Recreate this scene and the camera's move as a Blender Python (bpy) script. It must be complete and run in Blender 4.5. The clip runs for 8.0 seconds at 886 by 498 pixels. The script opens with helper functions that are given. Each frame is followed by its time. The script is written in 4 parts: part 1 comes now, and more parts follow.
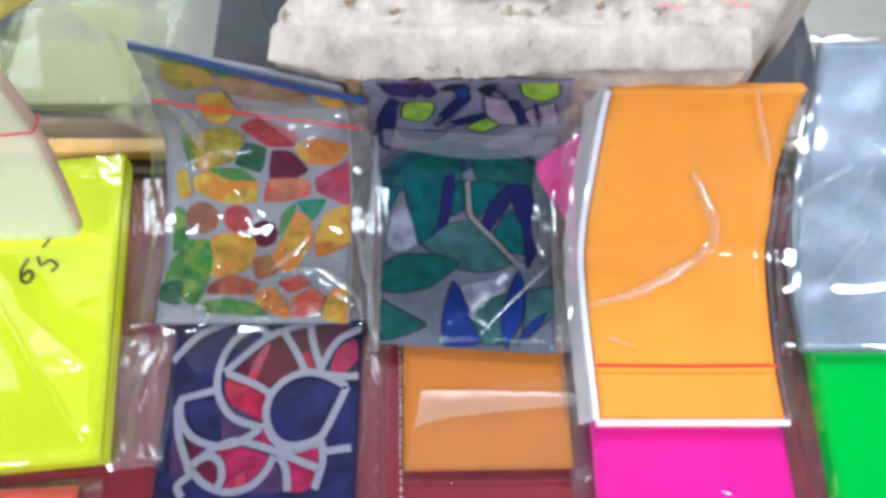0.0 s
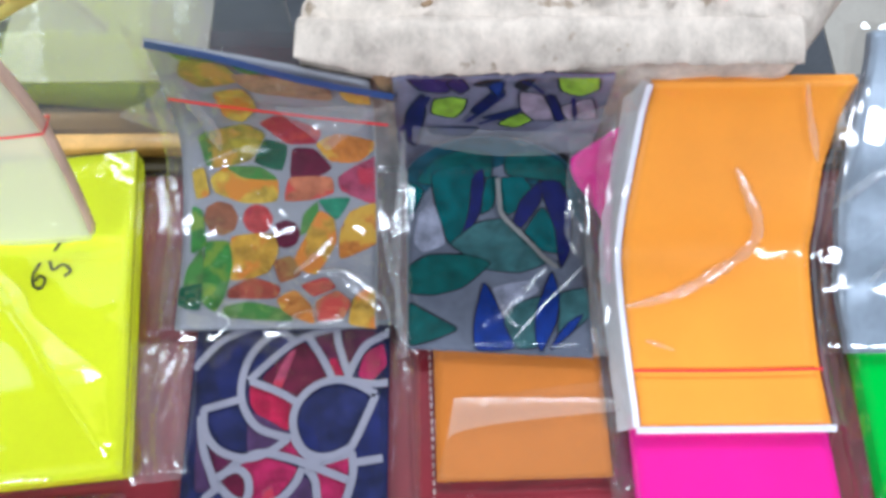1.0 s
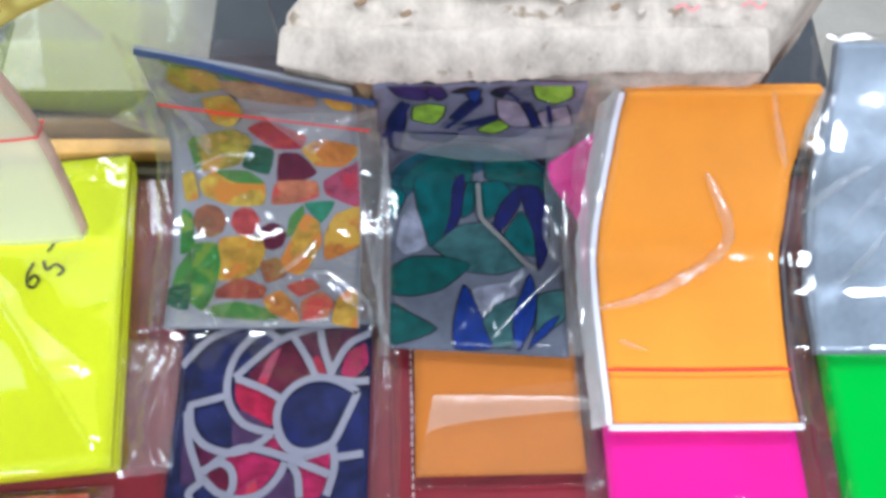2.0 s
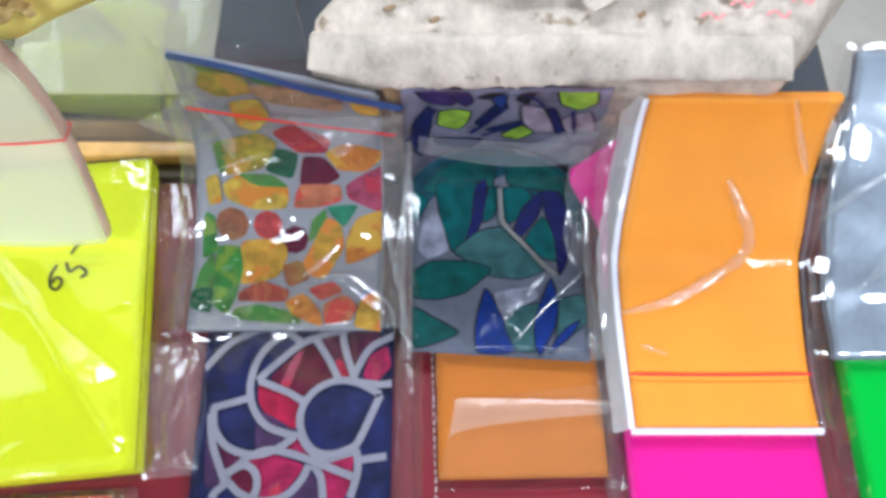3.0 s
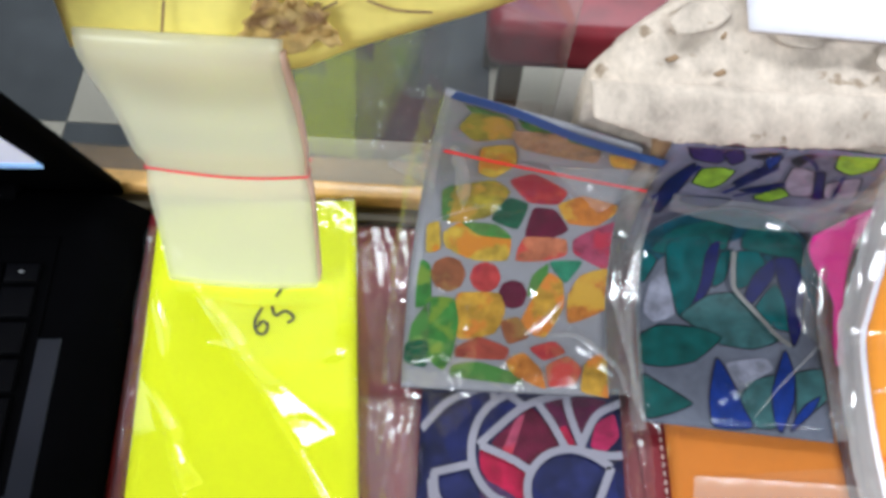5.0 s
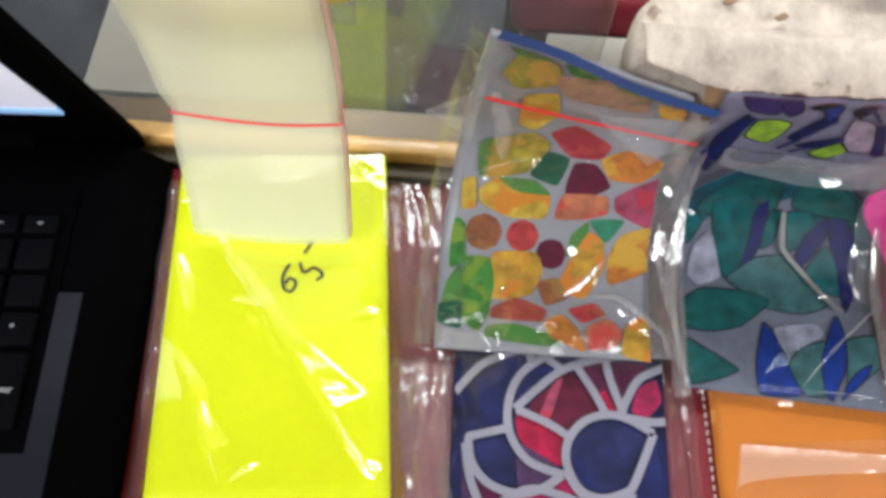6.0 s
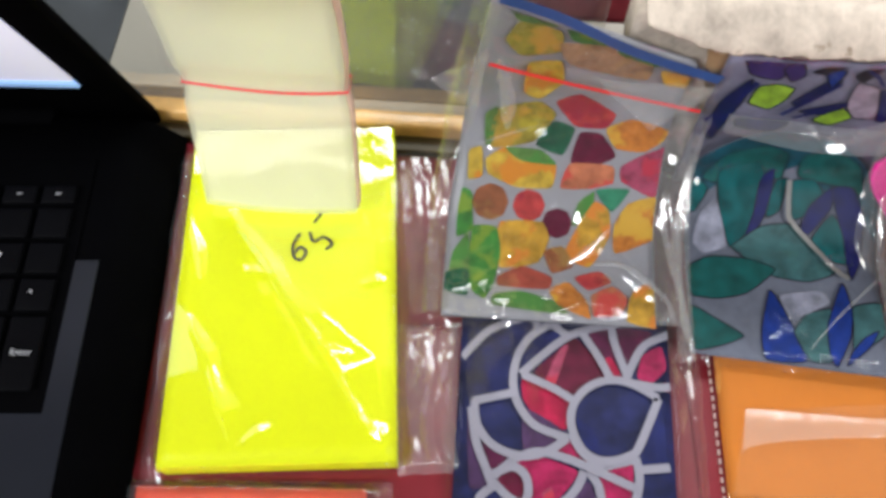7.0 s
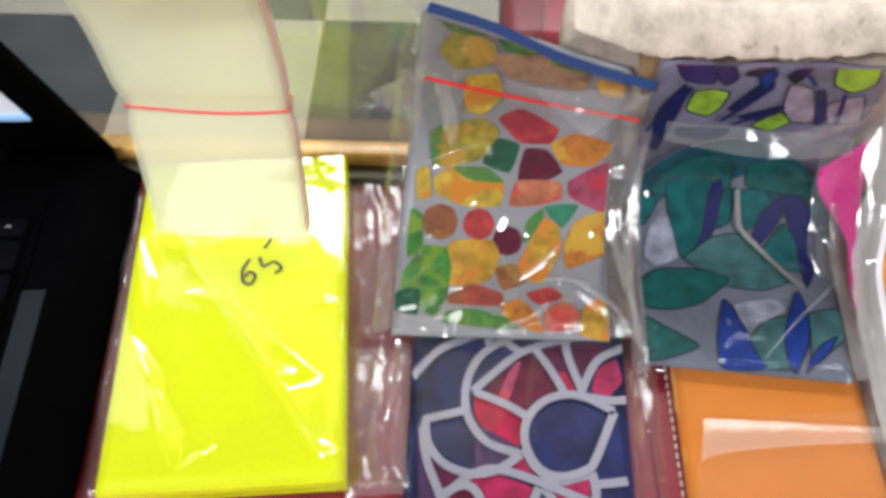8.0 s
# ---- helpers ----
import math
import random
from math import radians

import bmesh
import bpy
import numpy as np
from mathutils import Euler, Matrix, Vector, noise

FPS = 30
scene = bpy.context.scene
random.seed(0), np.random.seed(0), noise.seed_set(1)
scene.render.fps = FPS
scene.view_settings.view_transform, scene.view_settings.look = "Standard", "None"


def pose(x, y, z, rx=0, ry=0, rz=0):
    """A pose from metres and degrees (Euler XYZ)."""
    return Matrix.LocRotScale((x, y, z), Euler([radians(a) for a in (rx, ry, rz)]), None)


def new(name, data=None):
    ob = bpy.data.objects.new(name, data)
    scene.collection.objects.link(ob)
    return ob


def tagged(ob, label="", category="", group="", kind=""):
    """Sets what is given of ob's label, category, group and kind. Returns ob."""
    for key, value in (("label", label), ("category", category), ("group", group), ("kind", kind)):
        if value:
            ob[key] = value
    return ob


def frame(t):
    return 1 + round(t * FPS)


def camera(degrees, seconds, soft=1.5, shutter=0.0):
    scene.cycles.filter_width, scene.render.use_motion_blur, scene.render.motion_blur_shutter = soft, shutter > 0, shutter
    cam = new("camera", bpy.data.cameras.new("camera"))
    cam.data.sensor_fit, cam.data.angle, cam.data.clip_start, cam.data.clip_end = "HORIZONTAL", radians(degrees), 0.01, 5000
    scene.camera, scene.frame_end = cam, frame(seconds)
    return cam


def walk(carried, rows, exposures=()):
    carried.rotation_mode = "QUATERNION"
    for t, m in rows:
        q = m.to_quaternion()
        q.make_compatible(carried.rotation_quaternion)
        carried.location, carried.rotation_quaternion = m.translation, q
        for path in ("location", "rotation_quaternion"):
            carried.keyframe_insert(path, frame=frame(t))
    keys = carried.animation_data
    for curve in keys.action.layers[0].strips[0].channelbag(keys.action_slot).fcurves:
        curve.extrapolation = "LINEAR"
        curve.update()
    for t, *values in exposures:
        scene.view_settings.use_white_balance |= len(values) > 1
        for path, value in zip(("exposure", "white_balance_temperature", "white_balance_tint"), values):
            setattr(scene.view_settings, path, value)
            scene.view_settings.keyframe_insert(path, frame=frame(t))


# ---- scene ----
cam = camera(56.7, 8.0, soft=3.7, shutter=0.4)
METRES, EYE, TILT, LEAN, TURN = 0.3, 0.42, -64.0, 0.0, 0.0
ROWS = [
    (0.0, 0.0, 0.0, 0.0, 0.0, 0.0, -0.0),
    (0.5, -0.0456, 0.0535, 0.0178, -0.28, -1.69, 0.06),
    (1.0, -0.0603, 0.0615, 0.055, -0.36, -2.2, 0.55),
    (1.5, -0.0155, 0.0358, 0.0489, -0.06, -1.87, 0.49),
    (3.0, -0.0718, 0.0071, 0.0379, -0.54, -1.0, -0.07),
    (3.5, -0.1264, 0.0279, 0.0467, -0.71, -1.52, -0.01),
    (4.0, -0.238, 0.0754, 0.0364, -1.63, -1.19, -1.48),
    (4.5, -0.3571, 0.0462, 0.0475, -1.53, 0.66, -2.02),
    (5.0, -0.4778, 0.0975, 0.0403, -1.17, 2.41, -3.15),
    (6.5, -0.5188, 0.1559, -0.0193, 0.01, 0.53, -3.84),
    (7.0, -0.4903, 0.1395, -0.048, 0.96, 0.89, -3.73),
    (7.5, -0.4501, 0.1392, -0.0914, 1.73, 2.09, -3.32),
    (8.0, -0.3944, 0.1541, -0.1426, 1.48, 6.5, -1.93),
]
walk(cam, [(t, pose(0, 0, EYE, TILT, LEAN, TURN) @ pose(METRES * x, METRES * y, METRES * z, 90 + pitch, roll, yaw)) for t, x, y, z, yaw, pitch, roll in ROWS],
     exposures=[(0.0, 0.0, 5780, 10), (3.0, 0.0, 5880, 10), (4.0, 0.0, 6050, 10), (5.2, 0.0, 6300, 10), (6.3, 0.06, 6700, 12), (8.0, 0.1, 6700, 12)])

# ---- light ----
world = bpy.data.worlds.new("room_air")
scene.world = world
world.use_nodes = True
world.node_tree.nodes["Background"].inputs[0].default_value = (0.75, 0.82, 0.9, 1)
world.node_tree.nodes["Background"].inputs[1].default_value = 0.05


def area_lamp(name, m, power, sx, sy):
    lamp = bpy.data.lights.new(name, "AREA")
    lamp.shape, lamp.size, lamp.size_y, lamp.energy, lamp.color = "RECTANGLE", sx, sy, power, (0.92, 0.97, 1.0)
    ob = new(name, lamp)
    ob.matrix_world = m
    return ob


# unseen lamps, added and placed so that the bag folds catch them
LAMPS = [(-1.8, -1.15, 1.72, 1.6, 0.5, 94), (2.0, -0.95, 1.72, 1.6, 0.5, 94), (0.1, 1.57, 1.72, 2.2, 0.6, 72)]
for lx, ly, lz, ln, wide, watt in LAMPS:
    area_lamp("added_lamp", pose(lx, ly, lz - 0.035), watt, ln, wide)

# ---- materials ----


def mat(name, colour, rough=0.5, vary=0.25, big=25.0, fine=400.0, bump=0.1, metal=0.0, coat=0.0, spec=0.5, stain=None, stain_at=0.62, stain_scale=40.0, stretch=(1, 1, 1)):
    """A surface with slow and fine variation, a fine relief and, where asked, stains."""
    m = bpy.data.materials.new(name)
    m.use_nodes = True
    n, l = m.node_tree.nodes, m.node_tree.links
    p = n["Principled BSDF"]
    co = n.new("ShaderNodeTexCoord")
    a, b = n.new("ShaderNodeTexNoise"), n.new("ShaderNodeTexNoise")
    a.inputs["Scale"].default_value, b.inputs["Scale"].default_value = big, fine
    a.inputs["Detail"].default_value = b.inputs["Detail"].default_value = 3
    mp = n.new("ShaderNodeMapping")
    mp.inputs["Scale"].default_value = stretch
    l.new(co.outputs["Object"], mp.inputs["Vector"])
    for x in (a, b):
        l.new(mp.outputs[0], x.inputs["Vector"])
    add = n.new("ShaderNodeMath")
    add.operation = "MULTIPLY_ADD"
    add.inputs[1].default_value = 0.35
    l.new(b.outputs["Fac"], add.inputs[0])
    l.new(a.outputs["Fac"], add.inputs[2])
    ramp = n.new("ShaderNodeMapRange")
    ramp.inputs["From Min"].default_value, ramp.inputs["From Max"].default_value = 0.4, 0.95
    l.new(add.outputs[0], ramp.inputs["Value"])
    mix = n.new("ShaderNodeMix")
    mix.data_type = "RGBA"
    mix.inputs["A"].default_value = (*[c * (1 - vary) for c in colour], 1)
    mix.inputs["B"].default_value = (*[min(1, c * (1 + vary * 0.8)) for c in colour], 1)
    l.new(ramp.outputs[0], mix.inputs["Factor"])
    out = mix.outputs["Result"]
    if stain:
        s = n.new("ShaderNodeTexNoise")
        s.inputs["Scale"].default_value, s.inputs["Detail"].default_value = stain_scale, 5
        l.new(co.outputs["Object"], s.inputs["Vector"])
        r = n.new("ShaderNodeMapRange")
        r.inputs["From Min"].default_value, r.inputs["From Max"].default_value = stain_at, stain_at + 0.07
        l.new(s.outputs["Fac"], r.inputs["Value"])
        mx = n.new("ShaderNodeMix")
        mx.data_type = "RGBA"
        mx.inputs["B"].default_value = (*stain, 1)
        l.new(out, mx.inputs["A"])
        l.new(r.outputs[0], mx.inputs["Factor"])
        out = mx.outputs["Result"]
    l.new(out, p.inputs["Base Color"])
    p.inputs["Roughness"].default_value, p.inputs["Metallic"].default_value = rough, metal
    p.inputs["Coat Weight"].default_value, p.inputs["Coat Roughness"].default_value = coat, 0.08
    p.inputs["Specular IOR Level"].default_value = spec
    if bump:
        bp = n.new("ShaderNodeBump")
        bp.inputs["Strength"].default_value, bp.inputs["Distance"].default_value = bump, 0.0006
        l.new(add.outputs[0], bp.inputs["Height"])
        l.new(bp.outputs[0], p.inputs["Normal"])
    return m


def clear(name, tint=(0.98, 0.98, 0.98), milk=0.01, gloss=1.0, rough=0.05, slope=0.2, scale=22.0, long=0.6, body=(0.85, 0.85, 0.85), lets=0.0):
    """Thin clear plastic: lets light through, shines at its folds; the relief is crumpled into facets of two sizes."""
    m = bpy.data.materials.new(name)
    m.use_nodes = True
    n, l = m.node_tree.nodes, m.node_tree.links
    n.remove(n["Principled BSDF"])
    out = n["Material Output"]
    co, mp = n.new("ShaderNodeTexCoord"), n.new("ShaderNodeMapping")
    mp.inputs["Scale"].default_value = (1, long, 1)
    mp.inputs["Rotation"].default_value = (0, 0, 0.35)
    warp = n.new("ShaderNodeTexNoise")
    warp.inputs["Scale"].default_value = 14
    shift = n.new("ShaderNodeMix")
    shift.data_type, shift.blend_type = "RGBA", "LINEAR_LIGHT"
    shift.inputs["Factor"].default_value = 0.012
    l.new(co.outputs["Object"], mp.inputs["Vector"])
    l.new(mp.outputs[0], warp.inputs["Vector"])
    l.new(mp.outputs[0], shift.inputs["A"])
    l.new(warp.outputs["Color"], shift.inputs["B"])
    v1, v2, add = n.new("ShaderNodeTexVoronoi"), n.new("ShaderNodeTexVoronoi"), n.new("ShaderNodeMath")
    v1.feature = v2.feature = "DISTANCE_TO_EDGE"
    v1.inputs["Scale"].default_value, v2.inputs["Scale"].default_value = scale, scale * 2.7
    l.new(shift.outputs["Result"], v1.inputs["Vector"])
    l.new(shift.outputs["Result"], v2.inputs["Vector"])
    add.operation, add.inputs[1].default_value = "MULTIPLY_ADD", 0.28
    l.new(v2.outputs["Distance"], add.inputs[0])
    l.new(v1.outputs["Distance"], add.inputs[2])
    bp = n.new("ShaderNodeBump")
    bp.inputs["Strength"].default_value, bp.inputs["Distance"].default_value = 1.0, max(slope, 0.00001) / scale
    l.new(add.outputs[0], bp.inputs["Height"])
    tr, gl, df = n.new("ShaderNodeBsdfTransparent"), n.new("ShaderNodeBsdfGlossy"), n.new("ShaderNodeBsdfDiffuse")
    tr.inputs[0].default_value = (*tint, 1)
    gl.inputs["Roughness"].default_value = rough
    df.inputs[0].default_value = (*body, 1)
    fr, power, mul = n.new("ShaderNodeLayerWeight"), n.new("ShaderNodeMath"), n.new("ShaderNodeMath")
    fr.inputs["Blend"].default_value = 0.5
    power.operation, power.inputs[1].default_value = "POWER", 5.0
    mul.operation, mul.use_clamp = "MULTIPLY_ADD", True
    mul.inputs[1].default_value, mul.inputs[2].default_value = 0.5 * gloss, 0.085 * gloss
    l.new(bp.outputs[0], fr.inputs["Normal"])
    l.new(bp.outputs[0], gl.inputs["Normal"])
    l.new(fr.outputs["Facing"], power.inputs[0])
    l.new(power.outputs[0], mul.inputs[0])
    m1, m2 = n.new("ShaderNodeMixShader"), n.new("ShaderNodeMixShader")
    m1.inputs[0].default_value = milk
    l.new(tr.outputs[0], m1.inputs[1])
    tl, soft = n.new("ShaderNodeBsdfTranslucent"), n.new("ShaderNodeMixShader")
    tl.inputs[0].default_value, soft.inputs[0].default_value = (*body, 1), lets
    l.new(df.outputs[0], soft.inputs[1])
    l.new(tl.outputs[0], soft.inputs[2])
    l.new(soft.outputs[0], m1.inputs[2])
    l.new(mul.outputs[0], m2.inputs[0])
    l.new(m1.outputs[0], m2.inputs[1])
    l.new(gl.outputs[0], m2.inputs[2])
    l.new(m2.outputs[0], out.inputs["Surface"])
    return m


def glow(name, colour, strength):
    m = bpy.data.materials.new(name)
    m.use_nodes = True
    p = m.node_tree.nodes["Principled BSDF"]
    p.inputs["Base Color"].default_value = (*colour, 1)
    p.inputs["Emission Color"].default_value = (*colour, 1)
    p.inputs["Emission Strength"].default_value = strength
    p.inputs["Roughness"].default_value = 0.3
    return m


M_PLASTER = mat("wall_paint", (0.12, 0.117, 0.11), 0.7, 0.08, 2, 60)
M_TILE_DARK = mat("dark_floor_tile", (0.085, 0.09, 0.1), 0.22, 0.3, 8, 120, 0.03)
M_TILE_LIGHT = mat("beige_floor_tile", (0.42, 0.385, 0.335), 0.25, 0.15, 8, 120, 0.03)
M_GROUT = mat("grout", (0.3, 0.28, 0.26), 0.8)
M_WOOD = mat("table_edging_wood", (0.78, 0.44, 0.15), 0.35, 0.25, 60, 500, 0.15, coat=0.3)
M_WOOD_DARK = mat("dark_groove_wood", (0.07, 0.05, 0.025), 0.5, 0.3)
M_MAROON = mat("maroon_leatherette", (0.2, 0.012, 0.022), 0.42, 0.3, 30, 900, 0.5)
M_THREAD = mat("pale_thread", (0.6, 0.45, 0.42), 0.7, 0.2)
M_BLACK = mat("laptop_black", (0.0012, 0.0012, 0.0015), 0.7, 0.3, 30, 900, 0.1, spec=0.01)
M_DECK = mat("laptop_deck_lit", (0.009, 0.0105, 0.016), 0.4, 0.2, 20, 1200, 0.1, spec=0.25)
M_KEY = mat("laptop_key", (0.002, 0.002, 0.0026), 0.6, 0.2, 30, 900, 0.1, spec=0.03)
M_GLYPH = mat("key_print", (0.4, 0.4, 0.42), 0.6, 0.05)
M_SCREEN = glow("screen_page", (0.72, 0.72, 0.92), 0.6)
M_BAR = glow("screen_bar", (0.28, 0.48, 0.85), 0.6)
M_YELLOW = mat("fluorescent_yellow_sheet", (0.86, 0.93, 0.003), 0.45, 0.05, 18, 300, 0.05, spec=0.2)
M_ORANGE = mat("orange_sheet", (0.95, 0.34, 0.035), 0.45, 0.1, 18, 300, 0.05, spec=0.2)
M_TANGERINE = mat("deep_orange_sheet", (0.64, 0.2, 0.02), 0.5, 0.12, 18, 300, 0.05, spec=0.2)
M_PINK = mat("fluorescent_pink_sheet", (0.95, 0.004, 0.36), 0.4, 0.06, 18, 300, 0.05, spec=0.2)
M_GREEN = mat("fluorescent_green_sheet", (0.004, 0.56, 0.04), 0.4, 0.06, 18, 300, 0.05, spec=0.2)
M_RED = mat("coral_red_sheet", (0.9, 0.09, 0.04), 0.4, 0.2, 30, 300, 0.1)
M_SILVER = mat("silver_film", (0.36, 0.42, 0.5), 0.42, 0.3, 25, 300, 0.15, metal=0.2)
M_CREAM_EDGE = mat("stack_edge", (0.62, 0.42, 0.32), 0.6, 0.25, 40, 2500, 0.4)
M_RUBBER = mat("red_rubber", (0.8, 0.05, 0.07), 0.45, 0.1)
M_MARK = mat("faded_red_pen", (0.75, 0.25, 0.25), 0.6, 0.3, 300, 900)
M_INK = mat("black_ink", (0.01, 0.01, 0.01), 0.5, 0.1)
M_PRINT_GREY = mat("pale_grey_film", (0.27, 0.27, 0.3), 0.4, 0.15, 30, 300, 0.05)
M_LILAC = mat("lilac_grey_film", (0.115, 0.125, 0.165), 0.4, 0.3, 45, 300, 0.05, spec=0.2)
M_STEM = mat("pale_stem_print", (0.18, 0.175, 0.17), 0.4, 0.2, 60, 300, 0.05)
M_PALE_LILAC = mat("pale_lilac_film", (0.15, 0.145, 0.21), 0.4, 0.5, 45, 300, 0.05, spec=0.2)
M_NIGHT = mat("dark_blue_film", (0.011, 0.014, 0.065), 0.4, 0.85, 70, 300, 0.05, spec=0.2)
M_RIB = mat("silver_grey_print", (0.25, 0.24, 0.295), 0.35, 0.08, 40, 300, 0.05)
M_BLOCK = mat("torn_paper_white", (0.55, 0.465, 0.39), 0.9, 0.36, 70, 420, 2.4, stain=(0.27, 0.2, 0.14), stain_at=0.64, stain_scale=85, stretch=(1.0, 0.6, 1.0))
M_KRAFT = mat("yellow_paper", (0.9, 0.78, 0.22), 0.55, 0.15, 14, 200, 0.2, stain=(0.4, 0.22, 0.06), stain_at=0.68, stain_scale=22)
M_BROWN = mat("brown_crumpled_paper", (0.27, 0.165, 0.085), 0.7, 0.4, 60, 300, 0.8)
M_CRUMPLE = mat("tan_crumpled_paper", (0.52, 0.36, 0.13), 0.65, 0.5, 60, 300, 0.8, stain=(0.24, 0.14, 0.06), stain_at=0.56, stain_scale=55)
M_WHITE = mat("white_paper", (0.8, 0.78, 0.85), 0.5, 0.05)
M_CLEAR = clear("clear_plastic", milk=0.012, gloss=1.0, rough=0.07, slope=0.035, scale=22, long=0.3)
M_CLEAR_SOFT = clear("clear_plastic_smooth", gloss=1.8, rough=0.06, slope=0.012, scale=14, long=0.35)
M_CRINKLE = clear("crinkled_plastic", milk=0.03, gloss=1.25, rough=0.16, slope=0.018, scale=34, long=0.16)
M_MILKY = clear("milky_plastic", milk=0.1, gloss=0.8, slope=0.08, scale=26, rough=0.12)
M_CREAM = clear("frosted_bag_stack", tint=(0.99, 0.99, 0.95), milk=0.38, gloss=0.3, rough=0.3, slope=0.01, scale=30, body=(0.99, 0.98, 0.84), lets=0.4)
M_FLAP = clear("hazy_flap", milk=0.03, gloss=0.3, slope=0.02, scale=16, body=(0.9, 0.8, 0.7))
M_SEAL = clear("folded_film", milk=0.14, gloss=0.5, slope=0.05, scale=30, body=(0.95, 0.88, 0.82), rough=0.2)
# film with white mixed in, which also stands for glints on folds
M_WHITENED = clear("whitened_film", milk=0.13, gloss=1.4, rough=0.16, slope=0.05, scale=40, long=0.4, body=(0.92, 0.92, 0.92))
M_CLEAR_THIN = clear("clear_plastic_thin", milk=0.006, gloss=0.55, rough=0.06, slope=0.02, scale=16, long=0.35)
M_FOLD = clear("doubled_white_film", milk=0.5, gloss=1.0, rough=0.18, slope=0.03, scale=30, long=0.3, body=(0.95, 0.94, 0.93))
M_CRUSHED = clear("crushed_plastic", milk=0.12, gloss=1.5, rough=0.2, slope=0.1, scale=45, long=0.4)
M_ZIP = mat("blue_zip_strip", (0.025, 0.075, 0.26), 0.35, 0.2)
M_ZIP_RED = mat("red_zip_line", (0.85, 0.025, 0.035), 0.35, 0.1)
M_PANE = clear("pane_glass", tint=(0.97, 0.985, 0.97), milk=0.003, gloss=1.8, rough=0.012, slope=0.0)
PRINT = {}
# the second colour that bleeds into a printed patch
WASH = dict(yellow=(0.55, 0.2, 0.02), amber=(0.6, 0.2, 0.03), orange=(0.55, 0.32, 0.04), peach=(0.5, 0.06, 0.05), rose=(0.42, 0.03, 0.06), red=(0.3, 0.02, 0.04), green=(0.16, 0.26, 0.03), leafgreen=(0.06, 0.2, 0.04), olive=(0.45, 0.25, 0.04), russet=(0.3, 0.16, 0.05))
for key, col in dict(russet=(0.36, 0.12, 0.05), red=(0.58, 0.06, 0.06), wine=(0.15, 0.008, 0.04), yellow=(0.75, 0.5, 0.06), orange=(0.7, 0.24, 0.04), peach=(0.62, 0.2, 0.1), teal=(0.004, 0.12, 0.13),
                     olive=(0.42, 0.34, 0.05), green=(0.06, 0.28, 0.05), leafgreen=(0.13, 0.28, 0.07), amber=(0.75, 0.42, 0.05), brick=(0.48, 0.09, 0.06), deepgreen=(0.02, 0.13, 0.07),
                     navy=(0.004, 0.008, 0.125), sage=(0.05, 0.15, 0.16), pine=(0.004, 0.11, 0.105), blue=(0.003, 0.035, 0.27), deepteal=(0.005, 0.085, 0.13),
                     magenta=(0.5, 0.018, 0.11), plum=(0.12, 0.012, 0.06), rose=(0.5, 0.08, 0.16), violet=(0.05, 0.02, 0.16), lime=(0.36, 0.62, 0.04), ink=(0.008, 0.008, 0.02), mauve=(0.4, 0.32, 0.42), crimson=(0.5, 0.01, 0.065), dusk=(0.09, 0.04, 0.12), indigo=(0.014, 0.02, 0.12), jade=(0.04, 0.3, 0.17), mist=(0.34, 0.35, 0.45), umber=(0.5, 0.29, 0.17)).items():
    wash = WASH.get(key)
    PRINT[key] = mat("print_" + key, [c * 0.66 for c in col], 0.4, 0.5, 130, 500, 0.04, spec=0.2, stain=wash, stain_at=0.5, stain_scale=70)
PRINT["teal"].node_tree.nodes["Principled BSDF"].inputs["Roughness"].default_value = 0.25

# ---- building helpers ----


def thing(name, label, category, group="", at=(0, 0, 0)):
    ob = new(name)
    ob.empty_display_size = 0.02
    return tagged(ob, label, category, group)


def part(name, bm, material, parent=None, label="", smooth=True):
    me = bpy.data.meshes.new(name)
    bmesh.ops.recalc_face_normals(bm, faces=bm.faces)
    bm.to_mesh(me)
    bm.free()
    me.materials.append(material)
    for p in me.polygons:
        p.use_smooth = smooth
    ob = new(name, me)
    ob.parent = parent
    return tagged(ob, label)


def box(bm, x0, x1, y0, y1, z0, z1, bevel=0.0, m=None):
    made = bmesh.ops.create_cube(bm, size=1)["verts"]
    bmesh.ops.transform(bm, matrix=Matrix.Translation(((x0 + x1) / 2, (y0 + y1) / 2, (z0 + z1) / 2)) @ Matrix.Diagonal((x1 - x0, y1 - y0, z1 - z0, 1)), verts=made)
    if bevel:
        edges = list({e for v in made for e in v.link_edges})
        made = bmesh.ops.bevel(bm, geom=edges, offset=bevel, segments=2, affect="EDGES", profile=0.6)["verts"]
    if m is not None:
        bmesh.ops.transform(bm, matrix=m, verts=list({v for v in made if v.is_valid}))
    return bm


